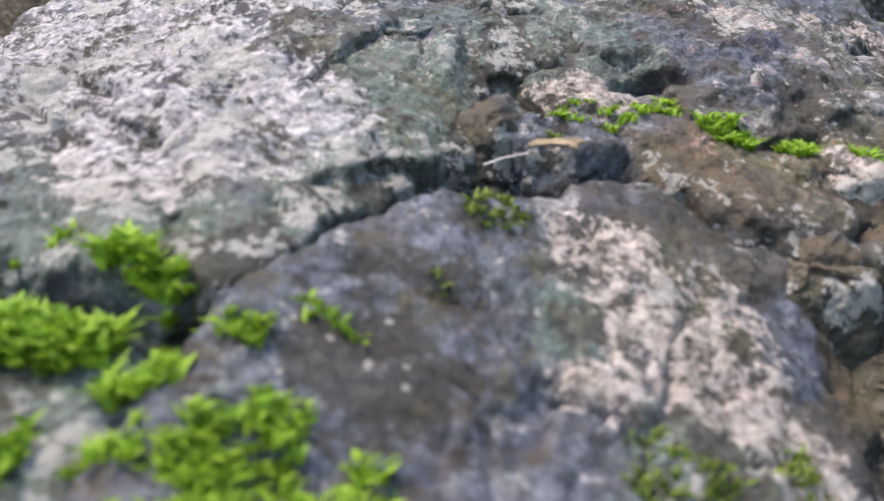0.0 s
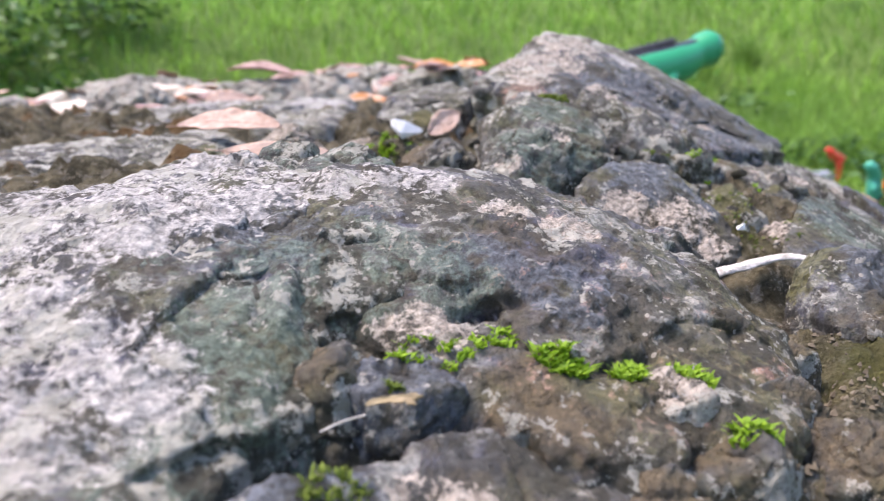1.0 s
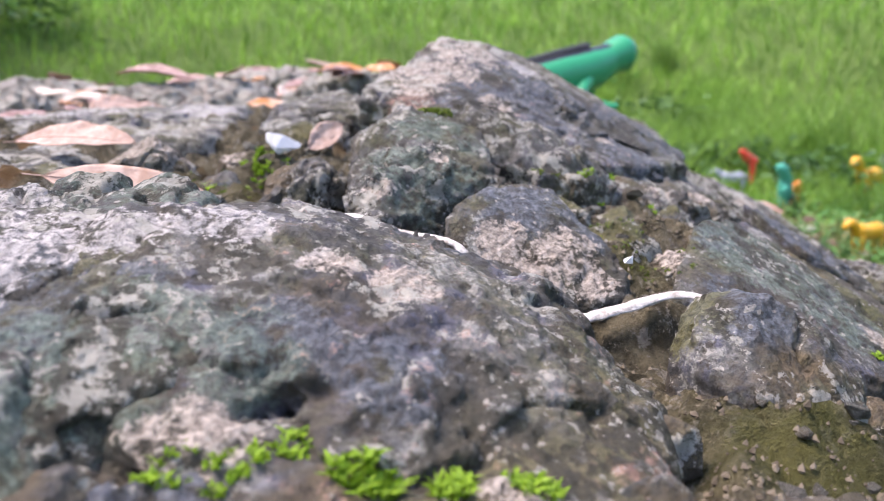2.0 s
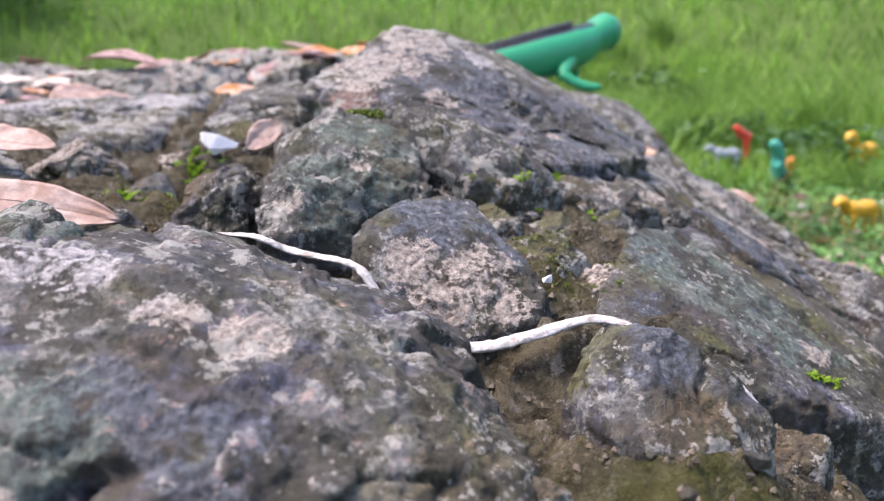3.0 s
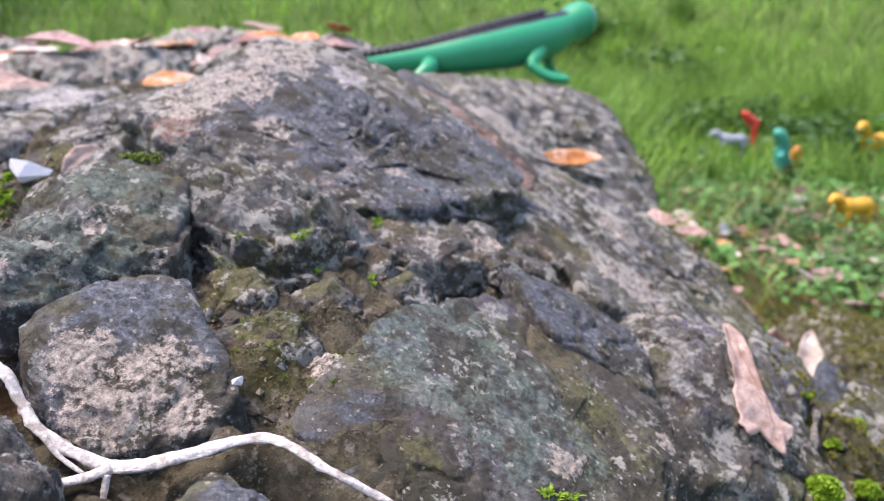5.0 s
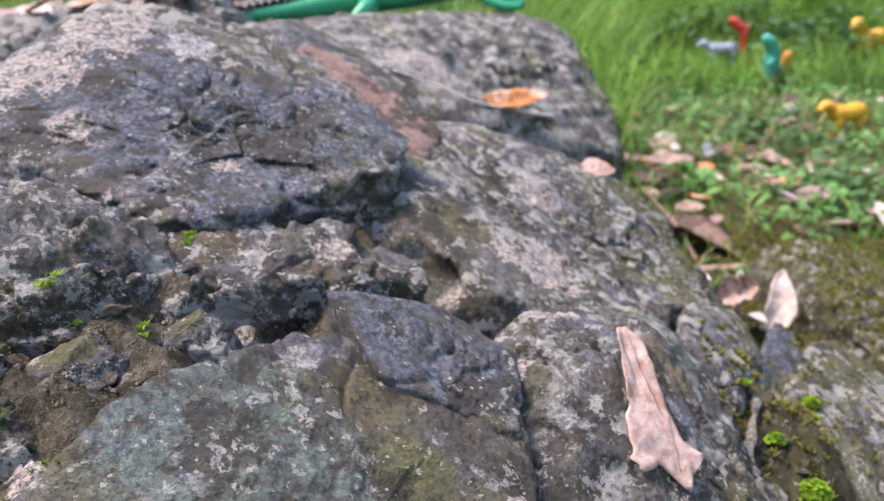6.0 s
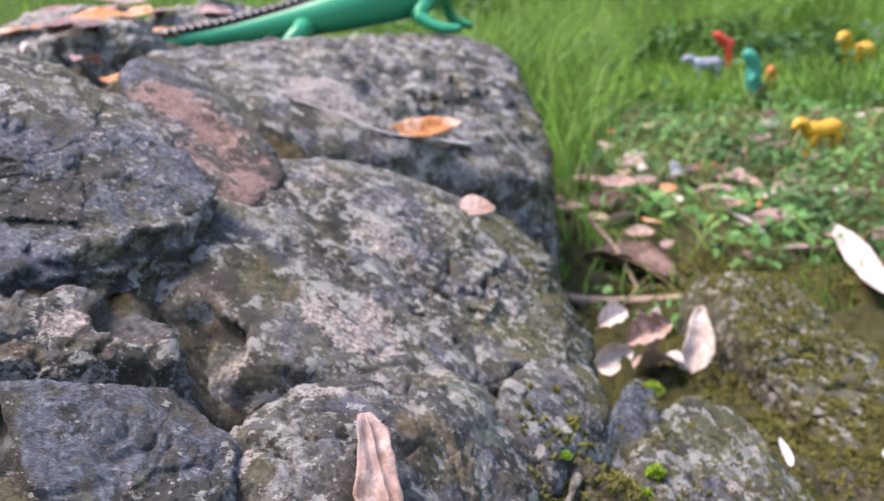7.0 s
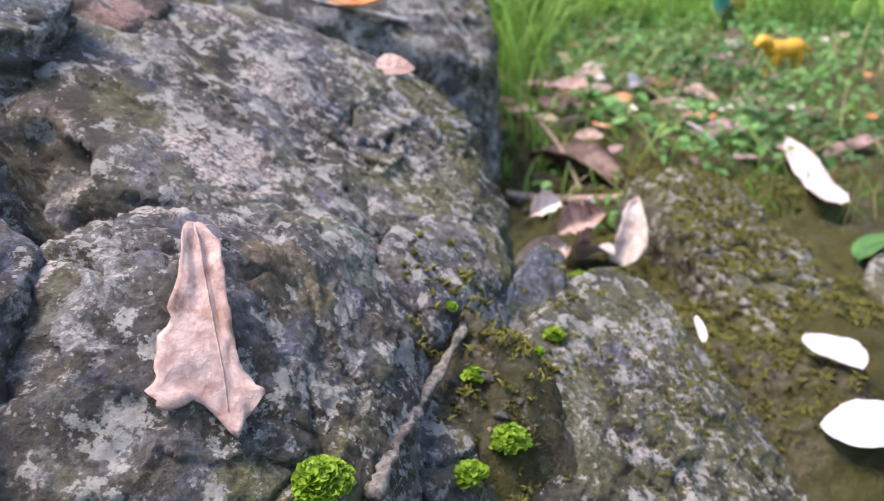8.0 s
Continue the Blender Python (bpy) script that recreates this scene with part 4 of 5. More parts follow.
def spline(points, steps=8):
    P = np.array(points, float)
    P = np.concatenate([[2 * P[0] - P[1]], P, [2 * P[-1] - P[-2]]])
    out = []
    for i in range(1, len(P) - 2):
        for k in range(steps):
            t = k / steps
            a, b, c, d = P[i - 1:i + 3]
            out.append(0.5 * (2 * b + (c - a) * t + (2 * a - 5 * b + 4 * c - d) * t * t + (3 * b - a - 3 * c + d) * t ** 3))
    return np.array(out + [P[-2]])


def tube(points, radii, sides=12, flat=1.0, up=(0, 0, 1), rough=0.0, seed=0):
    """Vertices and faces of a closed tube along points, flattened across by flat."""
    P, R = np.array(points, float), np.array(radii, float)
    rs = np.random.RandomState(seed)
    V, F = [], []
    n = len(P)
    for i in range(n):
        d = P[min(i + 1, n - 1)] - P[max(i - 1, 0)]
        d /= np.linalg.norm(d) + 1e-9
        s = np.cross(d, up)
        s /= np.linalg.norm(s) + 1e-9
        u = np.cross(s, d)
        for k in range(sides):
            a = 2 * math.pi * k / sides
            r = R[i] * (1 + rough * rs.randn())
            V.append(P[i] + r * math.cos(a) * s + flat * r * math.sin(a) * u)
    for i in range(n - 1):
        for k in range(sides):
            F.append((i * sides + k, i * sides + (k + 1) % sides, (i + 1) * sides + (k + 1) % sides, (i + 1) * sides + k))
    F.append(tuple(range(sides))[::-1])
    F.append(tuple(range((n - 1) * sides, n * sides)))
    return V, F


def part(name, V, F, material, parent, label=""):
    ob = mesh_object(name, V, F, material)
    ob.parent = parent
    ob.matrix_parent_inverse = parent.matrix_world.inverted()
    if label:
        ob["label"] = label
    return ob


SHAPES = {
    "oval": ([k / 12 for k in range(13)], [0.03 + 0.97 * math.sin(math.pi * k / 12) ** 0.75 for k in range(13)], [0.03 + 0.97 * math.sin(math.pi * k / 12) ** 0.7 for k in range(13)]),
    "heart": ([0, 0.12, 0.35, 0.6, 0.85, 1], [0.25, 0.85, 1.0, 0.8, 0.4, 0.05], [0.25, 0.8, 1.0, 0.85, 0.4, 0.05]),
    "torn": ([0, 0.05, 0.12, 0.25, 0.45, 0.6, 0.75, 0.9, 1], [0.14, 0.24, 0.29, 0.36, 0.64, 0.92, 1.0, 0.96, 0.80], [0.12, 0.22, 0.32, 0.26, 0.26, 0.22, 0.30, 0.46, 0.42]),
    "long": ([0, 0.1, 0.3, 0.6, 0.85, 1], [0.15, 0.6, 0.9, 1.0, 0.9, 0.5], [0.15, 0.65, 1.0, 0.9, 0.95, 0.6]),
    "curved": ([0, 0.15, 0.4, 0.7, 0.9, 1], [0.5, 0.95, 1.0, 0.6, 0.25, 0.03], [0.35, 0.6, 0.7, 0.75, 0.5, 0.1]),
}


def dry_leaf(label, material, a, b, width, shape="oval", normal=(0, 0, 1), curl=0.25, bend=0.12, sweep=0.0, seed=0, name="dry_leaf", rib=True, ragged=0.06, rise=0.0):
    """A fallen leaf from its stem end a to its tip b: curled, wrinkled blade with a raised midrib."""
    a, b = Vector(a), Vector(b)
    L = (b - a).length
    xa = (b - a).normalized()
    za = (Vector(normal) - xa * xa.dot(Vector(normal))).normalized()
    ya = za.cross(xa)
    rs = np.random.RandomState(seed)
    nu, nv = 28, 14
    us, left, right = SHAPES[shape]
    U, Vv = np.meshgrid(np.linspace(0, 1, nu), np.linspace(-1, 1, nv), indexing="ij")
    jag = 1 + ragged * (vnoise(np.stack([U.ravel() * 9, np.sign(Vv.ravel()) * 3, U.ravel() * 0 + seed], 1), 1.7, seed) - 0.5).reshape(U.shape) * 2
    half = np.where(Vv < 0, np.interp(U, us, left), np.interp(U, us, right)) * width / 2 * jag
    Y = Vv * half + sweep * width * np.sin(U * math.pi)
    Xl = U * L
    if shape == "torn":
        Xl = Xl * (1 + U ** 5 * np.interp(Vv, [-1, -0.75, -0.5, -0.3, -0.1, 0.1, 0.4, 0.7, 1], [-0.17, -0.17, -0.20, -0.16, -0.05, 0.0, -0.08, -0.10, -0.14]))
    wr = vnoise(np.stack([U.ravel() * 5, Vv.ravel() * 2, U.ravel() * 0], 1), 1.6, seed + 5).reshape(U.shape) - 0.5
    fine = vnoise(np.stack([U.ravel() * 14, Vv.ravel() * 5, U.ravel() * 0], 1), 1.6, seed + 9).reshape(U.shape) - 0.5
    Z = curl * width * np.abs(Vv) ** 1.7 * np.interp(U, us, right) * 0.6 + bend * L * (4 * U * (1 - U)) * 0.35 + width * (0.07 * wr + 0.016 * fine) + rise * L * (1 - U) ** 3
    Z = Z - Z.min() + 0.0006
    P = [tuple(a + xa * float(x) + ya * float(y) + za * float(z)) for x, y, z in zip(Xl.ravel(), Y.ravel(), Z.ravel())]
    th = max(0.0003, 0.006 * width)
    P += [tuple(Vector(p) - za * th) for p in P]
    F, m = [], nu * nv
    for i in range(nu - 1):
        for k in range(nv - 1):
            q = i * nv + k
            F += [(q, q + 1, q + nv + 1, q + nv), (m + q + nv, m + q + nv + 1, m + q + 1, m + q)]
    rim = [i * nv for i in range(nu)] + [(nu - 1) * nv + k for k in range(1, nv)] + [i * nv + nv - 1 for i in range(nu - 2, -1, -1)] + list(range(nv - 2, 0, -1))
    for i, q in enumerate(rim):
        w = rim[(i + 1) % len(rim)]
        F.append((q, w, m + w, m + q))
    thing = tagged(new(name), label, "leaf")
    thing.location = a
    bpy.context.view_layer.update()
    part("blade", P, F, material, thing)
    if rib:
        c = nv // 2
        line = [Vector(P[i * nv + c]) * 0.5 + Vector(P[i * nv + c - 1]) * 0.5 + za * th * 0.4 for i in range(nu - 3)]
        stem = ([line[0] - xa * 0.12 * L - za * 0.01 * L] if shape != "torn" else []) + line
        V, G = tube(stem, np.linspace(0.013 * width, 0.004 * width, len(stem)), 6)
        part("midrib", V, G, material, thing, "raised midrib and stem")
    return thing


# the large leaf on the mottled boulder
dry_leaf("large torn pinkish-beige dry leaf lying on the mottled boulder", LEAF_TORN, (0.3490, 0.3652, 0.1605), (0.3570, 0.3215, 0.1220), 0.0350, "torn", (0.32, -0.60, 0.73), 0.22, 0.10, 0.0, 3, ragged=0.12, rise=0.06)
p, q = surf(0.441, 0.627)
dry_leaf("small heart-shaped pink dry leaf on the long boulder", LEAF_PINK, p + Vector((-0.011, 0.004, 0.006)), p + Vector((0.011, -0.002, 0.001)), 0.019, "heart", (0.2, -0.6, 0.8), 0.05, -0.06, 0, 4, ragged=0.02)
dry_leaf("curled orange-brown dry leaf on the broad boulder", LEAF_ORANGE, (0.403, 0.845, 0.161), (0.474, 0.852, 0.161), 0.030, "oval", (0.0, -0.40, 0.92), 0.45, -0.25, 0, 5)
V, F = tube(spline([(0.329, 0.833, 0.207), (0.365, 0.834, 0.191), (0.401, 0.830, 0.171), (0.445, 0.853, 0.155), (0.485, 0.877, 0.141)]), np.interp(np.linspace(0, 1, 33), [0, 0.6, 1], [0.0012, 0.002, 0.0042]), 8, 0.6, rough=0.06)
tagged(mesh_object("stick", V, F, TWIG), "thin pale stick under the orange leaf", "stick")

# streak in the crevice, like a mortar seam, built as a rough tube
SEAM = plain_material("weathered_seam", (0.07, 0.064, 0.052), (0.24, 0.22, 0.185), 400, 0.9, 0, 0.001, (0.04, 0.036, 0.028))
RR = spline([(0.4345, 0.417, 0.0965), (0.4300, 0.405, 0.0960), (0.4150, 0.3835, 0.0900), (0.4040, 0.3600, 0.0935), (0.3960, 0.3395, 0.0985), (0.3890, 0.3200, 0.1005)], 10)
V, F = tube(RR - (0.0, 0.0, 0.0012), 0.0019 * (1 + 0.9 * fbm(RR, 110, 2, 4)), 10, 0.6, rough=0.22, seed=8)
tagged(mesh_object("root", V, F, SEAM), "thin weathered mortar-like seam in a crevice between boulders", "root")

# bleached fibre draped between the stones
twig = tagged(new("twig"), "bleached white flat twig draped between stones", "twig")
TW = [(0.052, 0.306, 0.2068), (0.0715, 0.281, 0.2095), (0.083, 0.278, 0.2047), (0.0995, 0.266, 0.2020), (0.1052, 0.261, 0.1948), (0.1118, 0.2550, 0.1880), (0.1283, 0.2495, 0.1805), (0.146, 0.2485, 0.1825), (0.1655, 0.2485, 0.1855), (0.1805, 0.2395, 0.1805), (0.199, 0.2360, 0.1690), (0.206, 0.233, 0.162)]
line = spline(TW, 9)
V, F = tube(line, np.interp(np.linspace(0, 1, len(line)), [0, 0.1, 0.35, 0.5, 0.56, 0.75, 0.95, 1], [0.0007, 0.0011, 0.0014, 0.0015, 0.0020, 0.0013, 0.0009, 0.0005]), 14, 0.45, (0.1, -0.5, 0.8), 0.16, 3)
part("strand", V, F, TWIG, twig)
for ends, r in (([(0.1283, 0.2490, 0.1805), (0.122, 0.2465, 0.1795), (0.1155, 0.245, 0.1795)], 0.0016), ([(0.1275, 0.2475, 0.1795), (0.1268, 0.2455, 0.1755), (0.1262, 0.244, 0.1715)], 0.0010), ([(0.112, 0.2535, 0.188), (0.1165, 0.2505, 0.1835), (0.122, 0.2480, 0.1800)], 0.0008)):
    q = spline(ends, 6)
    V, F = tube(q, np.linspace(r, r * 0.7, len(q)), 10, 0.6, (0.1, -0.5, 0.8), 0.08, 5)
    part("side_shoot", V, F, TWIG, twig)


def chip(label, place, size, material, turn=(0, 0, 0), seed=0, name="stone_chip", category="stone chip"):
    v, f = hull_shape(seed, 11, *size)
    ob = mesh_object(name, v, f, material, smooth=False)
    ob.matrix_world = pose(*place, *turn)
    return tagged(ob, label, category)


chip("small white quartz chip on the purple-grey stone", (0.1575, 0.2690, 0.1925), (0.0018, 0.0014, 0.0026), QUARTZ, (0, 30, 0), 1)
p, q = surf(0.05, 0.452)
chip("white angular chip on the soil", p + Vector((0, 0, 0.007)), (0.013, 0.004, 0.009), QUARTZ, (-30, 15, 20), 2)
p, q = surf(0.068, 0.455)
dry_leaf("pink dry petal beside a white chip", LEAF_PINK, p + Vector((-0.004, 0.0, 0.004)), p + Vector((0.014, 0.004, 0.016)), 0.014, "oval", (0, -0.8, 0.5), 0.2, 0.1, 0, 6, rib=False, name="petal")
dry_leaf("smooth pink dry leaf with a rounded tip on the bank", LEAF_PINK, (-0.03, 0.332, 0.221), (0.029, 0.318, 0.210), 0.016, "oval", (0.1, -0.75, 0.65), 0.08, 0.1, 0, 7, ragged=0.02)
p, q = surf(-0.03, 0.42)
dry_leaf("pale whitish dry leaf on the bank", LEAF_PINK, p + Vector((-0.04, 0.02, 0.012)), p + Vector((0.016, 0.0, 0.010)), 0.020, "oval", (0, -0.5, 0.85), 0.2, 0.1, 0, 8)
dry_leaf("small crust of pale leaf fragments by the crack", LEAF_STRAW, (0.024, 0.1302, 0.1885), (0.034, 0.1312, 0.189), 0.0034, "torn", (0, -0.5, 0.86), 0.3, 0.2, 0, 9, ragged=0.3, rib=False)
V, F = tube(spline([(0.0165, 0.1265, 0.1862), (0.020, 0.1275, 0.1872), (0.024, 0.128, 0.188)]), np.linspace(0.00015, 0.00025, 17), 6)
tagged(mesh_object("stick", V, F, TWIG), "tiny pale straw beside the crack", "stick")

# leaf litter on the far part of the bank
RL = np.random.RandomState(21)
for i in range(110):
    x, y = RL.uniform(-0.5, 0.24), RL.uniform(0.80, 1.55)
    p, q = surf(x, y)
    L, an = RL.uniform(0.05, 0.09), RL.uniform(0, 2 * math.pi)
    d = Vector((math.cos(an), math.sin(an), RL.uniform(-0.12, 0.12))) * L / 2
    dry_leaf("curled dead leaf in the litter on the bank", (LEAF_MAUVE, LEAF_PINK, LEAF_PALE, LEAF_ORANGE, LEAF_MAUVE)[i % 5], p - d + Vector((0, 0, 0.002 + abs(d.z))), p + d + Vector((0, 0, 0.002 + abs(d.z))), L * RL.uniform(0.35, 0.6), "oval", (RL.uniform(-0.3, 0.3), -0.25, 0.9), RL.uniform(0.05, 0.35), RL.uniform(-0.25, 0.2), 0, 40 + i, rib=i % 3 == 0)

# fallen leaves on the ground beside the stones
GROUND_LEAVES = [
    ("curled pinkish beige dry leaf in the hollow", LEAF_PINK, 0.585, 0.715, 0.07, 0.036, 110, "torn", 0.6, 0.4),
    ("pale crumpled dry leaf in the hollow", LEAF_PALE, 0.600, 0.700, 0.05, 0.022, 100, "oval", 0.6, 0.3),
    ("pale beige dry leaf in the hollow", LEAF_PALE, 0.570, 0.755, 0.05, 0.026, 20, "oval", 0.6, 0.2),
    ("large dark brown dry leaf on the ground", LEAF_DARK, 0.690, 1.00, 0.13, 0.070, -40, "oval", 0.5, 0.2),
    ("mauve dry leaf on the ground", LEAF_MAUVE, 0.80, 1.42, 0.14, 0.045, 0, "oval", 0.3, 0.1),
    ("pinkish dry leaf on the ground", LEAF_PINK, 0.74, 1.18, 0.08, 0.035, -60, "oval", 0.4, 0.1),
    ("whitish crumpled petal on the ground", LEAF_WHITE, 1.00, 1.53, 0.07, 0.045, 30, "heart", 0.5, 0.2),
    ("yellowish dry leaf on the ground", GRASS_DRY, 0.985, 1.34, 0.075, 0.034, 10, "oval", 0.3, 0.1),
    ("pale pink dry leaf on the ground", LEAF_MAUVE, 1.02, 1.42, 0.08, 0.032, -20, "oval", 0.4, 0.1),
    ("beige curled dry leaf on the ground", LEAF_PINK, 1.10, 1.50, 0.12, 0.04, -50, "oval", 0.5, 0.2),
    ("pale dry leaf on the ground", LEAF_PALE, 1.12, 1.40, 0.09, 0.035, -15, "oval", 0.4, 0.1),
    ("pinkish dry leaf beside a long pale leaf", LEAF_MAUVE, 0.97, 1.05, 0.11, 0.035, 5, "oval", 0.4, 0.1),
    ("pale narrow dry leaf on the ground", LEAF_PALE, 0.91, 1.10, 0.09, 0.026, -8, "oval", 0.3, 0.1),
    ("small orange dry leaf on the ground", LEAF_ORANGE, 0.935, 0.86, 0.035, 0.022, 20, "heart", 0.2, 0.1),
    ("pink dry leaf at the edge of the weeds", LEAF_MAUVE, 1.19, 1.17, 0.10, 0.035, -5, "oval", 0.3, 0.1),
    ("white rounded petal on the mossy ground", LEAF_WHITE, 0.622, 0.416, 0.040, 0.028, -25, "oval", 0.12, 0.05),
    ("fresh green leaf on the flat stone", WEED, 0.85, 0.69, 0.06, 0.035, 20, "oval", 0.2, 0.1),
    ("rusty orange dry leaf among the weeds", LEAF_ORANGE, 1.25, 1.62, 0.07, 0.03, 40, "oval", 0.4, 0.1),
]
dry_leaf("white claw-shaped dry leaf standing by the mossy boulder", LEAF_PALE, (0.617, 0.700, -0.034), (0.640, 0.712, 0.016), 0.030, "curved", (-0.45, -0.55, 0.7), 0.5, 0.2, -0.25, 88, ragged=0.03, rib=False)
dry_leaf("crumpled pinkish dry leaf in the hollow beside a white one", LEAF_PINK, (0.568, 0.700, -0.002), (0.604, 0.692, 0.014), 0.024, "oval", (-0.3, -0.7, 0.6), 0.8, 0.3, 0.1, 301, ragged=0.3)
dry_leaf("pale crumpled dry leaf standing in the hollow", LEAF_PALE, (0.586, 0.722, -0.01), (0.600, 0.714, 0.022), 0.022, "curved", (0.3, -0.8, 0.5), 0.7, 0.3, 0.2, 302, ragged=0.2)
dry_leaf("pale pink curled dry leaf in the hollow", LEAF_PALE, (0.556, 0.735, 0.000), (0.584, 0.742, 0.008), 0.020, "oval", (-0.2, -0.7, 0.6), 0.8, 0.2, 0.1, 303, ragged=0.25)
dry_leaf("white oval petal on the mossy ground", LEAF_WHITE, (0.649, 0.503, 0.006), (0.6425, 0.450, 0.016), 0.027, "oval", (-0.1, -0.55, 0.8), 0.12, 0.05, 0, 304, ragged=0.02, name="petal", rib=False)
dry_leaf("narrow white petal stuck on the mossy boulder", LEAF_WHITE, (0.5615, 0.4625, 0.0375), (0.5680, 0.4830, 0.0405), 0.0055, "curved", (-0.3, -0.6, 0.7), 0.3, 0.1, 0, 305, ragged=0.02, name="petal", rib=False)
dry_leaf("broad long whitish dry leaf on the ground", LEAF_PALE, (1.03, 1.10, -0.090), (0.913, 0.835, -0.075), 0.040, "long", (-0.1, -0.35, 0.93), 0.15, -0.1, 0.1, 87, ragged=0.03)
for i, (lab, m, x, y, L, W, an, shp, cu, be) in enumerate(GROUND_LEAVES):
    p, q = surf(x, y)
    d = Vector((math.cos(radians(an)), math.sin(radians(an)), 0))
    d = (d - q * d.dot(q)).normalized() * L / 2
    flat = "petal" in lab and L > 0.03
    lift = q * 0.004 + Vector((0, 0, 0.012 if flat else 0))
    if flat:
        d.z = min(max(d.z, -0.3 * L), 0.3 * L)
    dry_leaf(lab, m, p - d + lift, p + d + lift, W, shp, (0, -0.45, 1) if flat else q + Vector((0, -0.35, 0)), cu, be, 0, 90 + i, ragged=0.015 if "petal" in lab else 0.05, name="petal" if "petal" in lab else "leaf" if m is WEED else "dry_leaf", rib=L > 0.05)
for i in range(135):
    x, y = RL.uniform(0.62, 2.1), RL.uniform(0.95, 2.4)
    if i >= 70:
        x, y = 0.66 + 0.75 * RL.rand(), 1.0 + 0.9 * RL.rand()
    if 48 <= i < 70:
        x, y = RL.uniform(-1.3, 0.6), RL.uniform(1.5, 2.8)
    p, q = surf(x, y)
    L, an = RL.uniform(0.02, 0.075), RL.uniform(0, 2 * math.pi)
    d = Vector((math.cos(an), math.sin(an), 0)) * L / 2
    up = Vector((0, 0, 0.006 + 0.02 * RL.rand()))
    dry_leaf("small dead leaf scattered on the ground", (LEAF_PALE, LEAF_PINK, LEAF_MAUVE, LEAF_DARK, LEAF_DARK, LEAF_ORANGE, LEAF_PINK, LEAF_STRAW)[i % 8], p - d + up, p + d + up, L * RL.uniform(0.35, 0.6), "oval", (RL.uniform(-0.4, 0.4), -0.3, 0.8), RL.uniform(0.0, 0.5), RL.uniform(-0.35, 0.12), 0, 140 + i, rib=False)
for lab, pts, r in (("dry brown stick lying in the hollow", [(0.585, 0.92, 0.0), (0.63, 0.90, 0.0), (0.70, 0.875, 0.0)], 0.006), ("thin dry stick leaning in the hollow", [(0.66, 1.06, 0.05), (0.675, 1.0, 0.01), (0.685, 0.94, -0.02)], 0.003), ("grey stick on the far lawn", [(-1.9, 3.3, 0.35), (-1.6, 3.5, 0.55), (-1.25, 3.8, 0.75)], 0.03)):
    pts = [(x, y, surf(x, y)[0].z + 0.8 * r + z) for x, y, z in pts]
    q = spline(pts, 8)
    V, F = tube(q, np.linspace(r, r * 0.75, len(q)), 10, 1.0, rough=0.05, seed=4)
    tagged(mesh_object("stick", V, F, STICK), lab, "stick")


# ---- toys ----
def plastic(name, c):
    return plain_material(name, tuple(v * 0.85 for v in c), c, 60, 0.38, 0, 0.0002, None, 0.5)


GREEN, BLACK, YELLOW, TEAL, ORANGE, GREY, RED = plastic("green_plastic", (0.008, 0.30, 0.135)), plastic("black_plastic", (0.006, 0.007, 0.012)), plastic("yellow_plastic", (0.75, 0.38, 0.02)), plastic("teal_plastic", (0.05, 0.36, 0.25)), plastic("orange_plastic", (0.70, 0.16, 0.02)), plastic("grey_plastic", (0.30, 0.32, 0.38)), plastic("red_plastic", (0.65, 0.05, 0.02))


def join_tubes(name, label, tubes, materials, dark=None):
    """One plain mesh from several tapered tubes."""
    V, F, idx = [], [], []
    for k, (pts, radii, flat, mi) in enumerate(tubes):
        q = spline(pts, 7)
        r = np.interp(np.linspace(0, 1, len(q)), np.linspace(0, 1, len(radii)), radii)
        v, f = tube(q, r, 20, flat)
        b = len(V)
        V += [tuple(x) for x in v]
        F += [tuple(b + j for j in g) for g in f]
        idx += [mi if not (dark and k == 0 and len(g) == 4 and dark(g)) else 1 for g in f]
    ob = mesh_object(name, V, F, materials)
    ob.data.polygons.foreach_set("material_index", np.array(idx, np.int32))
    return tagged(ob, label, "toy")


LZ = [(0.09, 1.165, 0.249), (0.17, 1.185, 0.250), (0.25, 1.20, 0.252), (0.33, 1.212, 0.259), (0.40, 1.22, 0.268), (0.47, 1.234, 0.279), (0.525, 1.247, 0.291), (0.558, 1.257, 0.304), (0.585, 1.266, 0.314), (0.604, 1.272, 0.312)]
NB = 20
def back(g):
    k = g[0] % NB
    return 3 <= k <= 7 and g[0] // NB < 50
CREST = [(x, float(np.interp(x, [p[0] for p in LZ], [p[1] for p in LZ])), float(np.interp(x, [p[0] for p in LZ], [p[2] for p in LZ])), float(np.interp(x, [0.17, 0.25, 0.33, 0.40, 0.47, 0.525], [0.008, 0.013, 0.019, 0.027, 0.033, 0.033]))) for x in np.arange(0.18, 0.53, 0.010)]
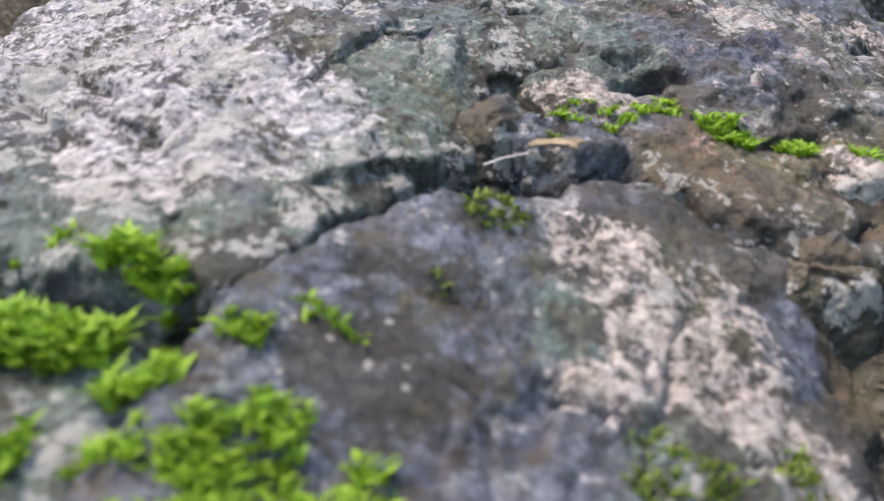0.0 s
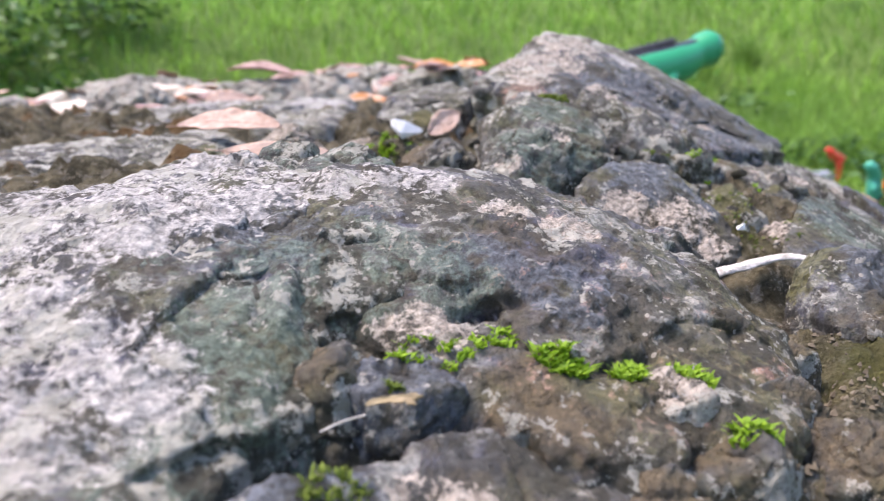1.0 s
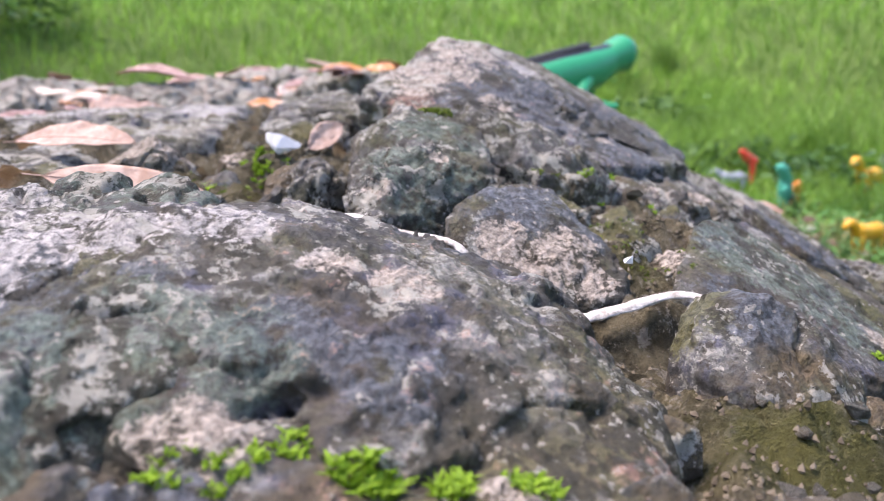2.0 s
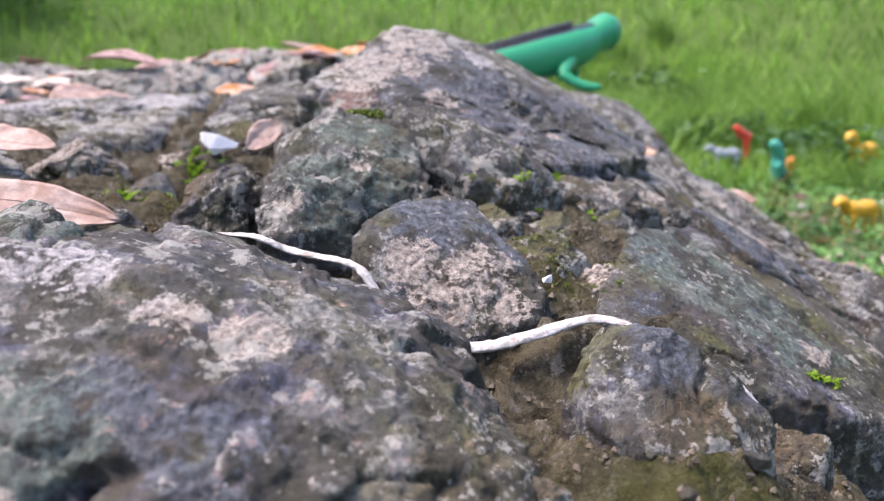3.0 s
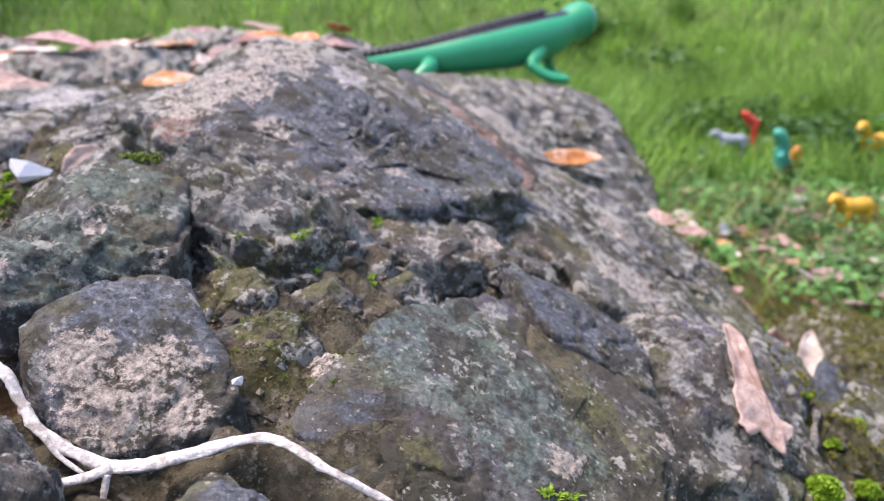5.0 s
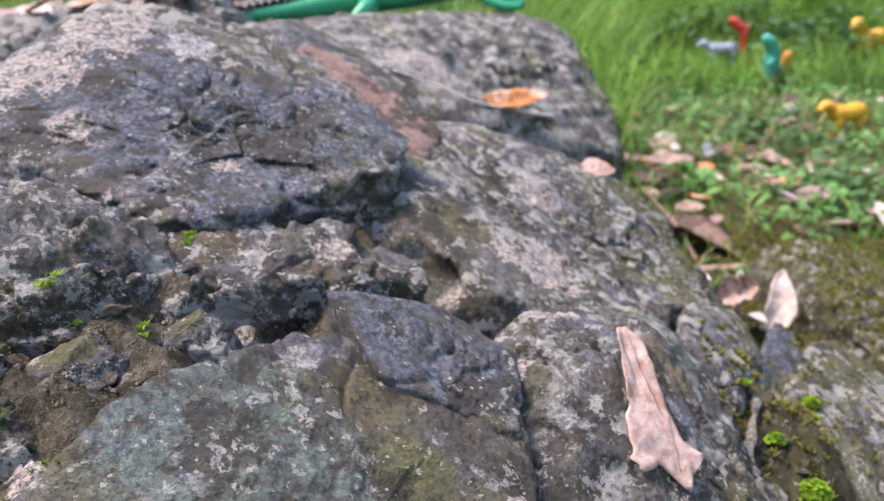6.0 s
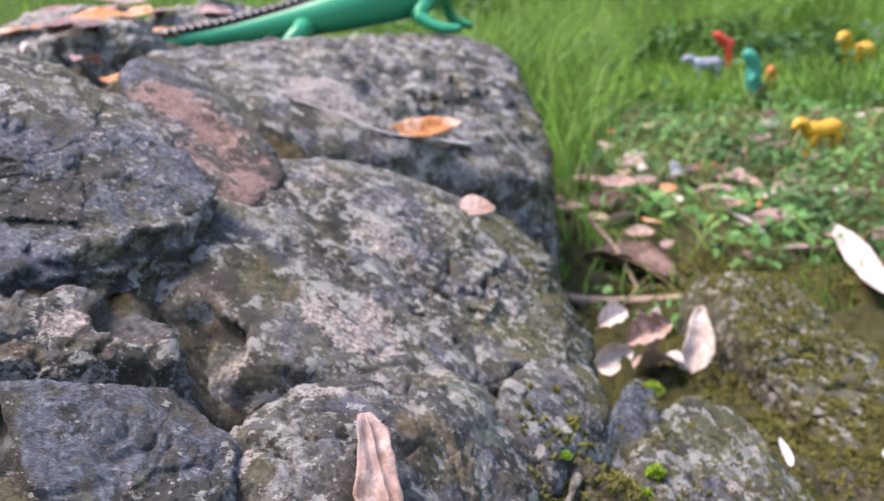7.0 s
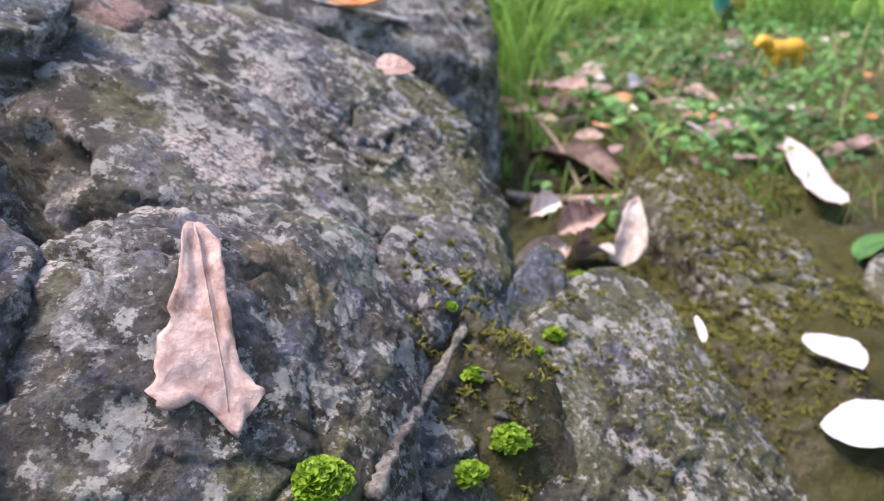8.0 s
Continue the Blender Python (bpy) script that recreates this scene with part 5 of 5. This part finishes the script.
join_tubes("toy_lizard", "green rubber toy lizard with a black back, on a boulder", [
    (LZ, [0.004, 0.009, 0.014, 0.021, 0.029, 0.035, 0.034, 0.026, 0.031, 0.017], 0.95, 0),
    ([(0.520, 1.232, 0.283), (0.500, 1.207, 0.262), (0.489, 1.195, 0.251)], [0.012, 0.010, 0.009], 1, 0),
    ([(0.489, 1.195, 0.252), (0.505, 1.185, 0.240), (0.522, 1.178, 0.233), (0.540, 1.172, 0.232)], [0.009, 0.008, 0.008, 0.005], 0.9, 0),
    ([(0.535, 1.265, 0.283), (0.545, 1.30, 0.262), (0.555, 1.31, 0.238), (0.58, 1.30, 0.226)], [0.011, 0.009, 0.008, 0.005], 1, 0),
    ([(0.345, 1.20, 0.252), (0.338, 1.175, 0.247), (0.322, 1.165, 0.236), (0.318, 1.16, 0.231)], [0.014, 0.011, 0.008, 0.007], 1, 0),
    ([(0.345, 1.225, 0.252), (0.350, 1.25, 0.245), (0.335, 1.26, 0.232)], [0.014, 0.010, 0.007], 1, 0)] + [([(x, y, z + h), (x - 0.008, y, z + h + 0.007)], [0.009, 0.0015], 1, 1) for x, y, z, h in CREST], [GREEN, BLACK], back)


def quadruped(label, m, at, size, turn, head=0.25, neck=0.3):
    """A small toy beast as a plain four-legged shape."""
    z = ground_z(at[0], at[1])[0]
    M = pose(at[0], at[1], z + at[2], 0, 0, turn) @ Matrix.Scale(size, 4)
    T = lambda pts: [tuple(M @ Vector(p)) for p in pts]
    s = size
    tubes = [(T([(-0.46, 0, 0.50), (-0.25, 0, 0.54), (0.1, 0, 0.52), (0.32, 0, 0.55), (0.45, 0, 0.5)]), [0.08 * s, 0.17 * s, 0.17 * s, 0.18 * s, 0.09 * s], 1.05, 0),
             (T([(0.35, 0, 0.56), (0.5, 0, 0.56 + neck * 0.5), (0.62, 0, 0.56 + neck * 0.6), (0.75, 0, 0.5 + neck * 0.5)]), [0.12 * s, 0.12 * s, 0.11 * s, 0.05 * s], 1, 0),
             (T([(-0.44, 0, 0.54), (-0.6, 0, 0.45), (-0.68, 0, 0.25)]), [0.04 * s, 0.03 * s, 0.02 * s], 1, 0)]
    for x, y in ((-0.3, 0.1), (-0.33, -0.1), (0.3, 0.1), (0.27, -0.1)):
        tubes.append((T([(x, y, 0.45), (x + 0.03, y, 0.22), (x, y, 0.04), (x + 0.06, y, 0.0)]), [0.085 * s, 0.06 * s, 0.05 * s, 0.045 * s], 1, 0))
    return join_tubes("toy_animal", label, tubes, [m])


quadruped("yellow plastic toy animal standing among weeds", YELLOW, (1.385, 1.665, 0.0), 0.105, 190)
quadruped("yellow plastic toy animal farther back in the grass", YELLOW, (2.15, 2.62, 0.01), 0.15, 200, neck=0.6)
quadruped("grey plastic toy animal lying in the grass", GREY, (1.66, 2.72, 0.03), 0.11, 165)
quadruped("orange plastic toy animal in the weeds", ORANGE, (1.70, 2.40, 0.03), 0.085, 240)
tx, ty = 1.585, 2.27
z = ground_z(tx, ty)[0]
join_tubes("toy_animal", "upright teal and black plastic toy in the grass", [
    ([(tx - 0.005, ty, z + 0.02), (tx - 0.015, ty, z + 0.08), (tx - 0.015, ty, z + 0.12), (tx - 0.035, ty - 0.01, z + 0.15), (tx - 0.05, ty - 0.01, z + 0.16)], [0.02, 0.024, 0.02, 0.018, 0.010], 1, 0),
    ([(tx, ty, z), (tx, ty, z + 0.03), (tx - 0.005, ty, z + 0.065)], [0.02, 0.028, 0.024], 1, 1),
    ([(tx + 0.005, ty, z + 0.03), (tx + 0.05, ty + 0.01, z + 0.01), (tx + 0.09, ty + 0.02, z + 0.02)], [0.016, 0.010, 0.004], 1, 0),
    ([(tx - 0.015, ty - 0.01, z + 0.10), (tx - 0.04, ty - 0.03, z + 0.085), (tx - 0.05, ty - 0.035, z + 0.09)], [0.009, 0.007, 0.004], 1, 0)], [TEAL, BLACK])
tx, ty = 1.72, 2.70
z = ground_z(tx, ty)[0] + 0.02
join_tubes("toy_animal", "small red plastic toy in the grass", [
    ([(tx + 0.015, ty, z + 0.12), (tx - 0.015, ty, z + 0.135), (tx - 0.035, ty, z + 0.155), (tx - 0.05, ty, z + 0.16)], [0.016, 0.018, 0.014, 0.006], 1, 0),
    ([(tx, ty - 0.01, z - 0.02), (tx, ty - 0.01, z + 0.06), (tx, ty - 0.005, z + 0.12)], [0.009, 0.009, 0.014], 1, 0)], [RED])


# ---- moss ----
def moss(label, x, y, rx, ry, count, h, seed, material=MOSS, dome=0.0):
    """A cushion of short moss shoots, each a spray of pointed leaflets, rooted on whatever lies below."""
    rs = np.random.RandomState(seed)
    roots, hh, ww = [], [], []
    shoots = max(6, count // 7)
    for i in range(shoots):
        r, a = math.sqrt(rs.rand()), rs.uniform(0, 2 * math.pi)
        px, py = x + rx * r * math.cos(a), y + ry * r * math.sin(a)
        if vnoise(np.array([[px, py, 0.0]]), 160, seed)[0] < 0.40 * (0.4 + r):
            continue
        hit, p, q, _, under, _ = scene.ray_cast(DG, (px, py, 1.5), (0, 0, -1))
        if not hit or under.name.split(".")[0] not in ("stone", "stone_lump", "boulder", "slab", "ground"):
            continue
        lift = dome * (1 - r * r)
        for k in range(7):
            roots.append((p.x + 0.0006 * rs.randn(), p.y + 0.0006 * rs.randn(), p.z - 0.0004 + lift * rs.rand()))
            hh.append(h * rs.uniform(0.45, 1.0))
            ww.append(h * rs.uniform(0.22, 0.40))
    if roots:
        blades("moss", label, np.array(roots), np.array(hh), np.array(ww), 1.25, material, seed, "moss")


MOSSES = [
    (-0.043, 0.083, 0.029, 0.011, 7000, 0.0046, 0, 0.003), (-0.052, 0.066, 0.020, 0.011, 2600, 0.0045, 0, 0.003), (-0.004, 0.068, 0.012, 0.008, 1300, 0.0030, 0, 0.001), (-0.018, 0.060, 0.013, 0.010, 1500, 0.0034, 0, 0.001), (-0.058, 0.050, 0.018, 0.012, 2000, 0.004, 0, 0.002),
    (-0.011, 0.083, 0.003, 0.002, 120, 0.0028, 0, 0), (-0.020, 0.076, 0.003, 0.002, 120, 0.0032, 0, 0), (-0.002, 0.088, 0.004, 0.003, 90, 0.0024, 0, 0), (0.018, 0.117, 0.006, 0.005, 350, 0.0020, 1, 0), (0.012, 0.098, 0.004, 0.004, 160, 0.002, 1, 0),
    (0.038, 0.150, 0.010, 0.004, 260, 0.0026, 0, 0), (0.050, 0.153, 0.009, 0.003, 220, 0.0026, 0, 0), (0.060, 0.146, 0.007, 0.003, 420, 0.0034, 0, 0), (0.073, 0.146, 0.006, 0.003, 360, 0.0034, 0, 0), (0.086, 0.143, 0.005, 0.004, 170, 0.003, 0, 0), (0.094, 0.130, 0.006, 0.004, 150, 0.003, 0, 0), (0.030, 0.139, 0.004, 0.003, 120, 0.0022, 1, 0),
    (0.040, 0.081, 0.010, 0.005, 420, 0.0022, 1, 0), (0.058, 0.086, 0.006, 0.004, 200, 0.0022, 1, 0), (-0.042, 0.097, 0.007, 0.003, 160, 0.003, 0, 0),
    (0.045, 0.405, 0.05, 0.04, 1300, 0.0028, 1, 0), (0.172, 0.292, 0.018, 0.025, 700, 0.0018, 1, 0), (0.155, 0.318, 0.02, 0.015, 260, 0.0022, 1, 0),
    (0.117, 0.377, 0.012, 0.005, 380, 0.0035, 1, 0), (0.042, 0.450, 0.016, 0.008, 620, 0.0045, 0, 0), (0.178, 0.350, 0.008, 0.006, 150, 0.0030, 0, 0), (0.206, 0.402, 0.008, 0.005, 150, 0.0036, 0, 0), (0.010, 0.400, 0.004, 0.004, 160, 0.008, 0, 0), (0.200, 0.338, 0.004, 0.004, 90, 0.003, 0, 0), (0.245, 0.259, 0.006, 0.003, 160, 0.0028, 0, 0), (0.150, 0.345, 0.010, 0.005, 160, 0.0028, 1, 0), (0.132, 0.320, 0.012, 0.004, 200, 0.0026, 1, 0),
]
for i, (x, y, rx, ry, c, h, dull, dome) in enumerate(MOSSES):
    moss("olive-green moss on stone" if dull else "bright green moss cushion growing on stone", x, y, rx, ry, c, h, 200 + i, MOSS_DULL if dull else MOSS, dome)


for i, (x, y, rx, ry, c, h) in enumerate([(0.70, 0.68, 0.10, 0.16, 26000, 0.0048), (0.61, 0.52, 0.06, 0.10, 9000, 0.0045), (0.52, 0.43, 0.06, 0.06, 3000, 0.0028), (0.80, 0.95, 0.16, 0.10, 9000, 0.008), (0.46, 0.60, 0.035, 0.09, 1600, 0.003), (0.44, 0.40, 0.03, 0.05, 2200, 0.004), (0.60, 0.98, 0.04, 0.12, 1500, 0.006)]):
    moss("brownish olive moss spread over stone and earth", x, y, rx, ry, c, h, 260 + i, MOSS_BROWN)


def sprig(x, y, r, count, seed, lift=0.006):
    """A tuft of tiny round-leaved plants."""
    rs = np.random.RandomState(seed)
    V, F = [], []
    p, q = surf(x, y)
    for i in range(count):
        a, rr = rs.uniform(0, 2 * math.pi), r * math.sqrt(rs.rand())
        c = p + Vector((rr * math.cos(a), rr * math.sin(a), 0)) + Vector((0, -0.3, 1)) * (lift * (1 - (rr / r) ** 2) * rs.uniform(0.5, 1.0) + 0.001)
        m = Matrix.Translation(c) @ pose(0, 0, 0, rs.uniform(0, 60), rs.uniform(-40, 40), rs.uniform(0, 360))
        L = rs.uniform(0.0011, 0.0020)
        b = len(V)
        V += [tuple(m @ Vector(t)) for t in ((-L, 0, 0), (-0.4 * L, 0.6 * L, 0.15 * L), (0.5 * L, 0.6 * L, 0.15 * L), (L, 0, 0), (0.5 * L, -0.6 * L, 0.15 * L), (-0.4 * L, -0.6 * L, 0.15 * L), (0, 0, -0.1 * L))]
        F += [(b + k, b + (k + 1) % 6, b + 6) for k in range(6)]
    tagged(mesh_object("tiny_plant", V, F, MOSS), "tuft of tiny bright green leaves in a crevice", "plant", kind="stuff")


for i, (x, y, r, c) in enumerate([(0.376, 0.322, 0.0080, 620), (0.440, 0.375, 0.0070, 460), (0.423, 0.362, 0.006, 240), (0.432, 0.392, 0.004, 60), (0.474, 0.430, 0.0040, 150), (0.461, 0.409, 0.0022, 50), (0.428, 0.412, 0.0022, 40), (0.60, 0.83, 0.012, 120), (0.57, 0.66, 0.010, 140)]):
    sprig(x, y, r, c, 300 + i, 0.9 * r)

# ---- grass and weeds ----
def on_ground(x, y, sink=0.004):
    return np.stack([x, y, ground_z(x, y) - sink], 1)


RS = np.random.RandomState(5)
# lawn, thinning out with distance
n = 40000
r = 2.6 + 5.0 * RS.rand(n) ** 1.3
a = np.radians(RS.uniform(15, 140, n))
x, y = 0.2 + r * np.cos(a), r * np.sin(a)
blades("grass", "soft green lawn grass behind the stones", on_ground(x, y), RS.uniform(0.03, 0.10, n) * (1 + r / 6), RS.uniform(0.002, 0.004, n) * (1 + r / 2.5), 0.7, LAWN, 6)
# tall tufts beside the broad boulder
tufts = [(0.70, 1.36, 0.07, 0.30, 110), (0.74, 1.62, 0.10, 0.36, 220), (0.62, 1.8, 0.14, 0.42, 380), (0.85, 2.2, 0.2, 0.42, 500), (0.45, 2.0, 0.2, 0.36, 500), (0.66, 1.12, 0.04, 0.10, 40), (1.1, 2.9, 0.3, 0.42, 700), (1.7, 3.5, 0.4, 0.45, 900), (2.75, 2.9, 0.3, 0.42, 600), (2.3, 3.4, 0.5, 0.45, 900)]
for tx, ty, tr, th, tn in tufts:
    x, y = tx + tr * RS.randn(tn) * 0.55, ty + tr * RS.randn(tn) * 0.55
    blades("grass_tuft", "tall tuft of thin bright green grass", on_ground(x, y), th * RS.uniform(0.35, 1.0, tn), RS.uniform(0.0022, 0.0045, tn), 0.75, GRASS, int(tx * 100))
RT = np.random.RandomState(77)
for i in range(34):
    tx, ty = RT.uniform(0.62, 2.6), RT.uniform(1.75, 3.4)
    if tx > 1.15:
        ty += 1.5
    th, tn, tr = RT.uniform(0.14, 0.40), RT.randint(90, 260), RT.uniform(0.05, 0.14)
    x, y = tx + tr * RT.randn(tn) * 0.6, ty + tr * RT.randn(tn) * 0.6
    blades("grass_tuft", "tall tuft of green grass among low weeds", on_ground(x, y), th * RT.uniform(0.3, 1.0, tn), RT.uniform(0.002, 0.006, tn), 0.9, GRASS, 700 + i)
n = 260
x, y = RS.uniform(0.62, 1.6, n), RS.uniform(0.8, 2.2, n)
blades("dry_grass", "scattered dry straw-coloured grass blades", on_ground(x, y), RS.uniform(0.03, 0.16, n), RS.uniform(0.0015, 0.003, n), 1.3, GRASS_DRY, 8)
n = 3600
x, y = RS.uniform(0.6, 2.0, n), RS.uniform(0.75, 2.3, n)
keep = (y > 0.75 + 0.35 * np.abs(x - 1.1)) & (fbm(np.stack([x, y, x * 0], 1), 5, 2, 77) > -0.15)
x, y = x[keep], y[keep]
blades("grass", "short green grass among fallen leaves", on_ground(x, y), RS.uniform(0.015, 0.06, len(x)), RS.uniform(0.0018, 0.0035, len(x)), 1.0, GRASS, 9)


def weeds(name, label, cx, cy, spread, count, size, seed, material=WEED, tall=1.0):
    """Low broad-leaved weeds: many small oval leaves on a spot."""
    rs = np.random.RandomState(seed)
    V, F = [], []
    for i in range(count):
        x, y = cx + spread * rs.randn() * 0.5, cy + spread * rs.randn() * 0.5
        z = ground_z(x, y)[0] + rs.uniform(0.004, 0.05) * min(1, size / 0.012) * tall
        m = pose(x, y, z, rs.uniform(-40, 40), rs.uniform(-40, 40), rs.uniform(0, 360))
        L, W = size * rs.uniform(0.7, 1.5), size * rs.uniform(0.4, 0.8)
        b = len(V)
        pts = [(-L / 2, 0, 0), (-L / 5, W / 2, 0.1 * W), (L / 4, W / 2.4, 0.1 * W), (L / 2, 0, -0.1 * L), (L / 4, -W / 2.4, 0.1 * W), (-L / 5, -W / 2, 0.1 * W), (0, 0, -0.08 * W)]
        V += [tuple(m @ Vector(p)) for p in pts]
        F += [(b + k, b + (k + 1) % 6, b + 6) for k in range(6)]
    return tagged(mesh_object(name, V, F, material), label, "weeds", kind="stuff")


for i, (x, y, sp, c, size) in enumerate([(1.0, 1.18, 0.16, 220, 0.016), (1.25, 1.5, 0.25, 420, 0.016), (1.5, 1.7, 0.3, 420, 0.018), (0.86, 1.02, 0.06, 60, 0.014), (1.35, 1.15, 0.2, 240, 0.016), (0.9, 1.6, 0.2, 200, 0.015), (1.75, 2.0, 0.3, 300, 0.02), (1.2, 2.1, 0.3, 420, 0.02), (1.6, 2.4, 0.35, 420, 0.022), (2.1, 2.2, 0.3, 300, 0.022), (0.2, 2.2, 0.5, 420, 0.022), (-0.6, 2.4, 0.5, 420, 0.022), (0.66, 0.82, 0.03, 26, 0.010), (0.61, 0.86, 0.02, 16, 0.012)]):
    weeds("weeds", "low green broad-leaved weeds on the ground", x, y, sp, c, size, 60 + i)


# dark leafy clumps scattered over the lawn
RB = np.random.RandomState(31)
for i in range(26):
    a, r = radians(RB.uniform(50, 125)), RB.uniform(2.4, 5.2)
    weeds("weed_clump", "dark green leafy weed clump on the lawn", 0.2 + r * math.cos(a), r * math.sin(a), RB.uniform(0.12, 0.32), 260, 0.022 + 0.006 * r, 500 + i, WEED_DARK if i % 3 else WEED, 3.5)
for i, (x, y) in enumerate([(-1.95, 4.6), (-1.6, 5.4)]):
    weeds("shrub", "low dark shrub at the edge of the lawn", x, y, 0.5, 700, 0.06, 530 + i, WEED_DARK, 11.0)
for i in range(16):
    weeds("weeds", "low green broad-leaved weeds between fallen leaves", RB.uniform(0.75, 1.9), RB.uniform(1.05, 2.2), RB.uniform(0.05, 0.13), 70, RB.uniform(0.012, 0.022), 540 + i, WEED if i % 2 else WEED_DARK)
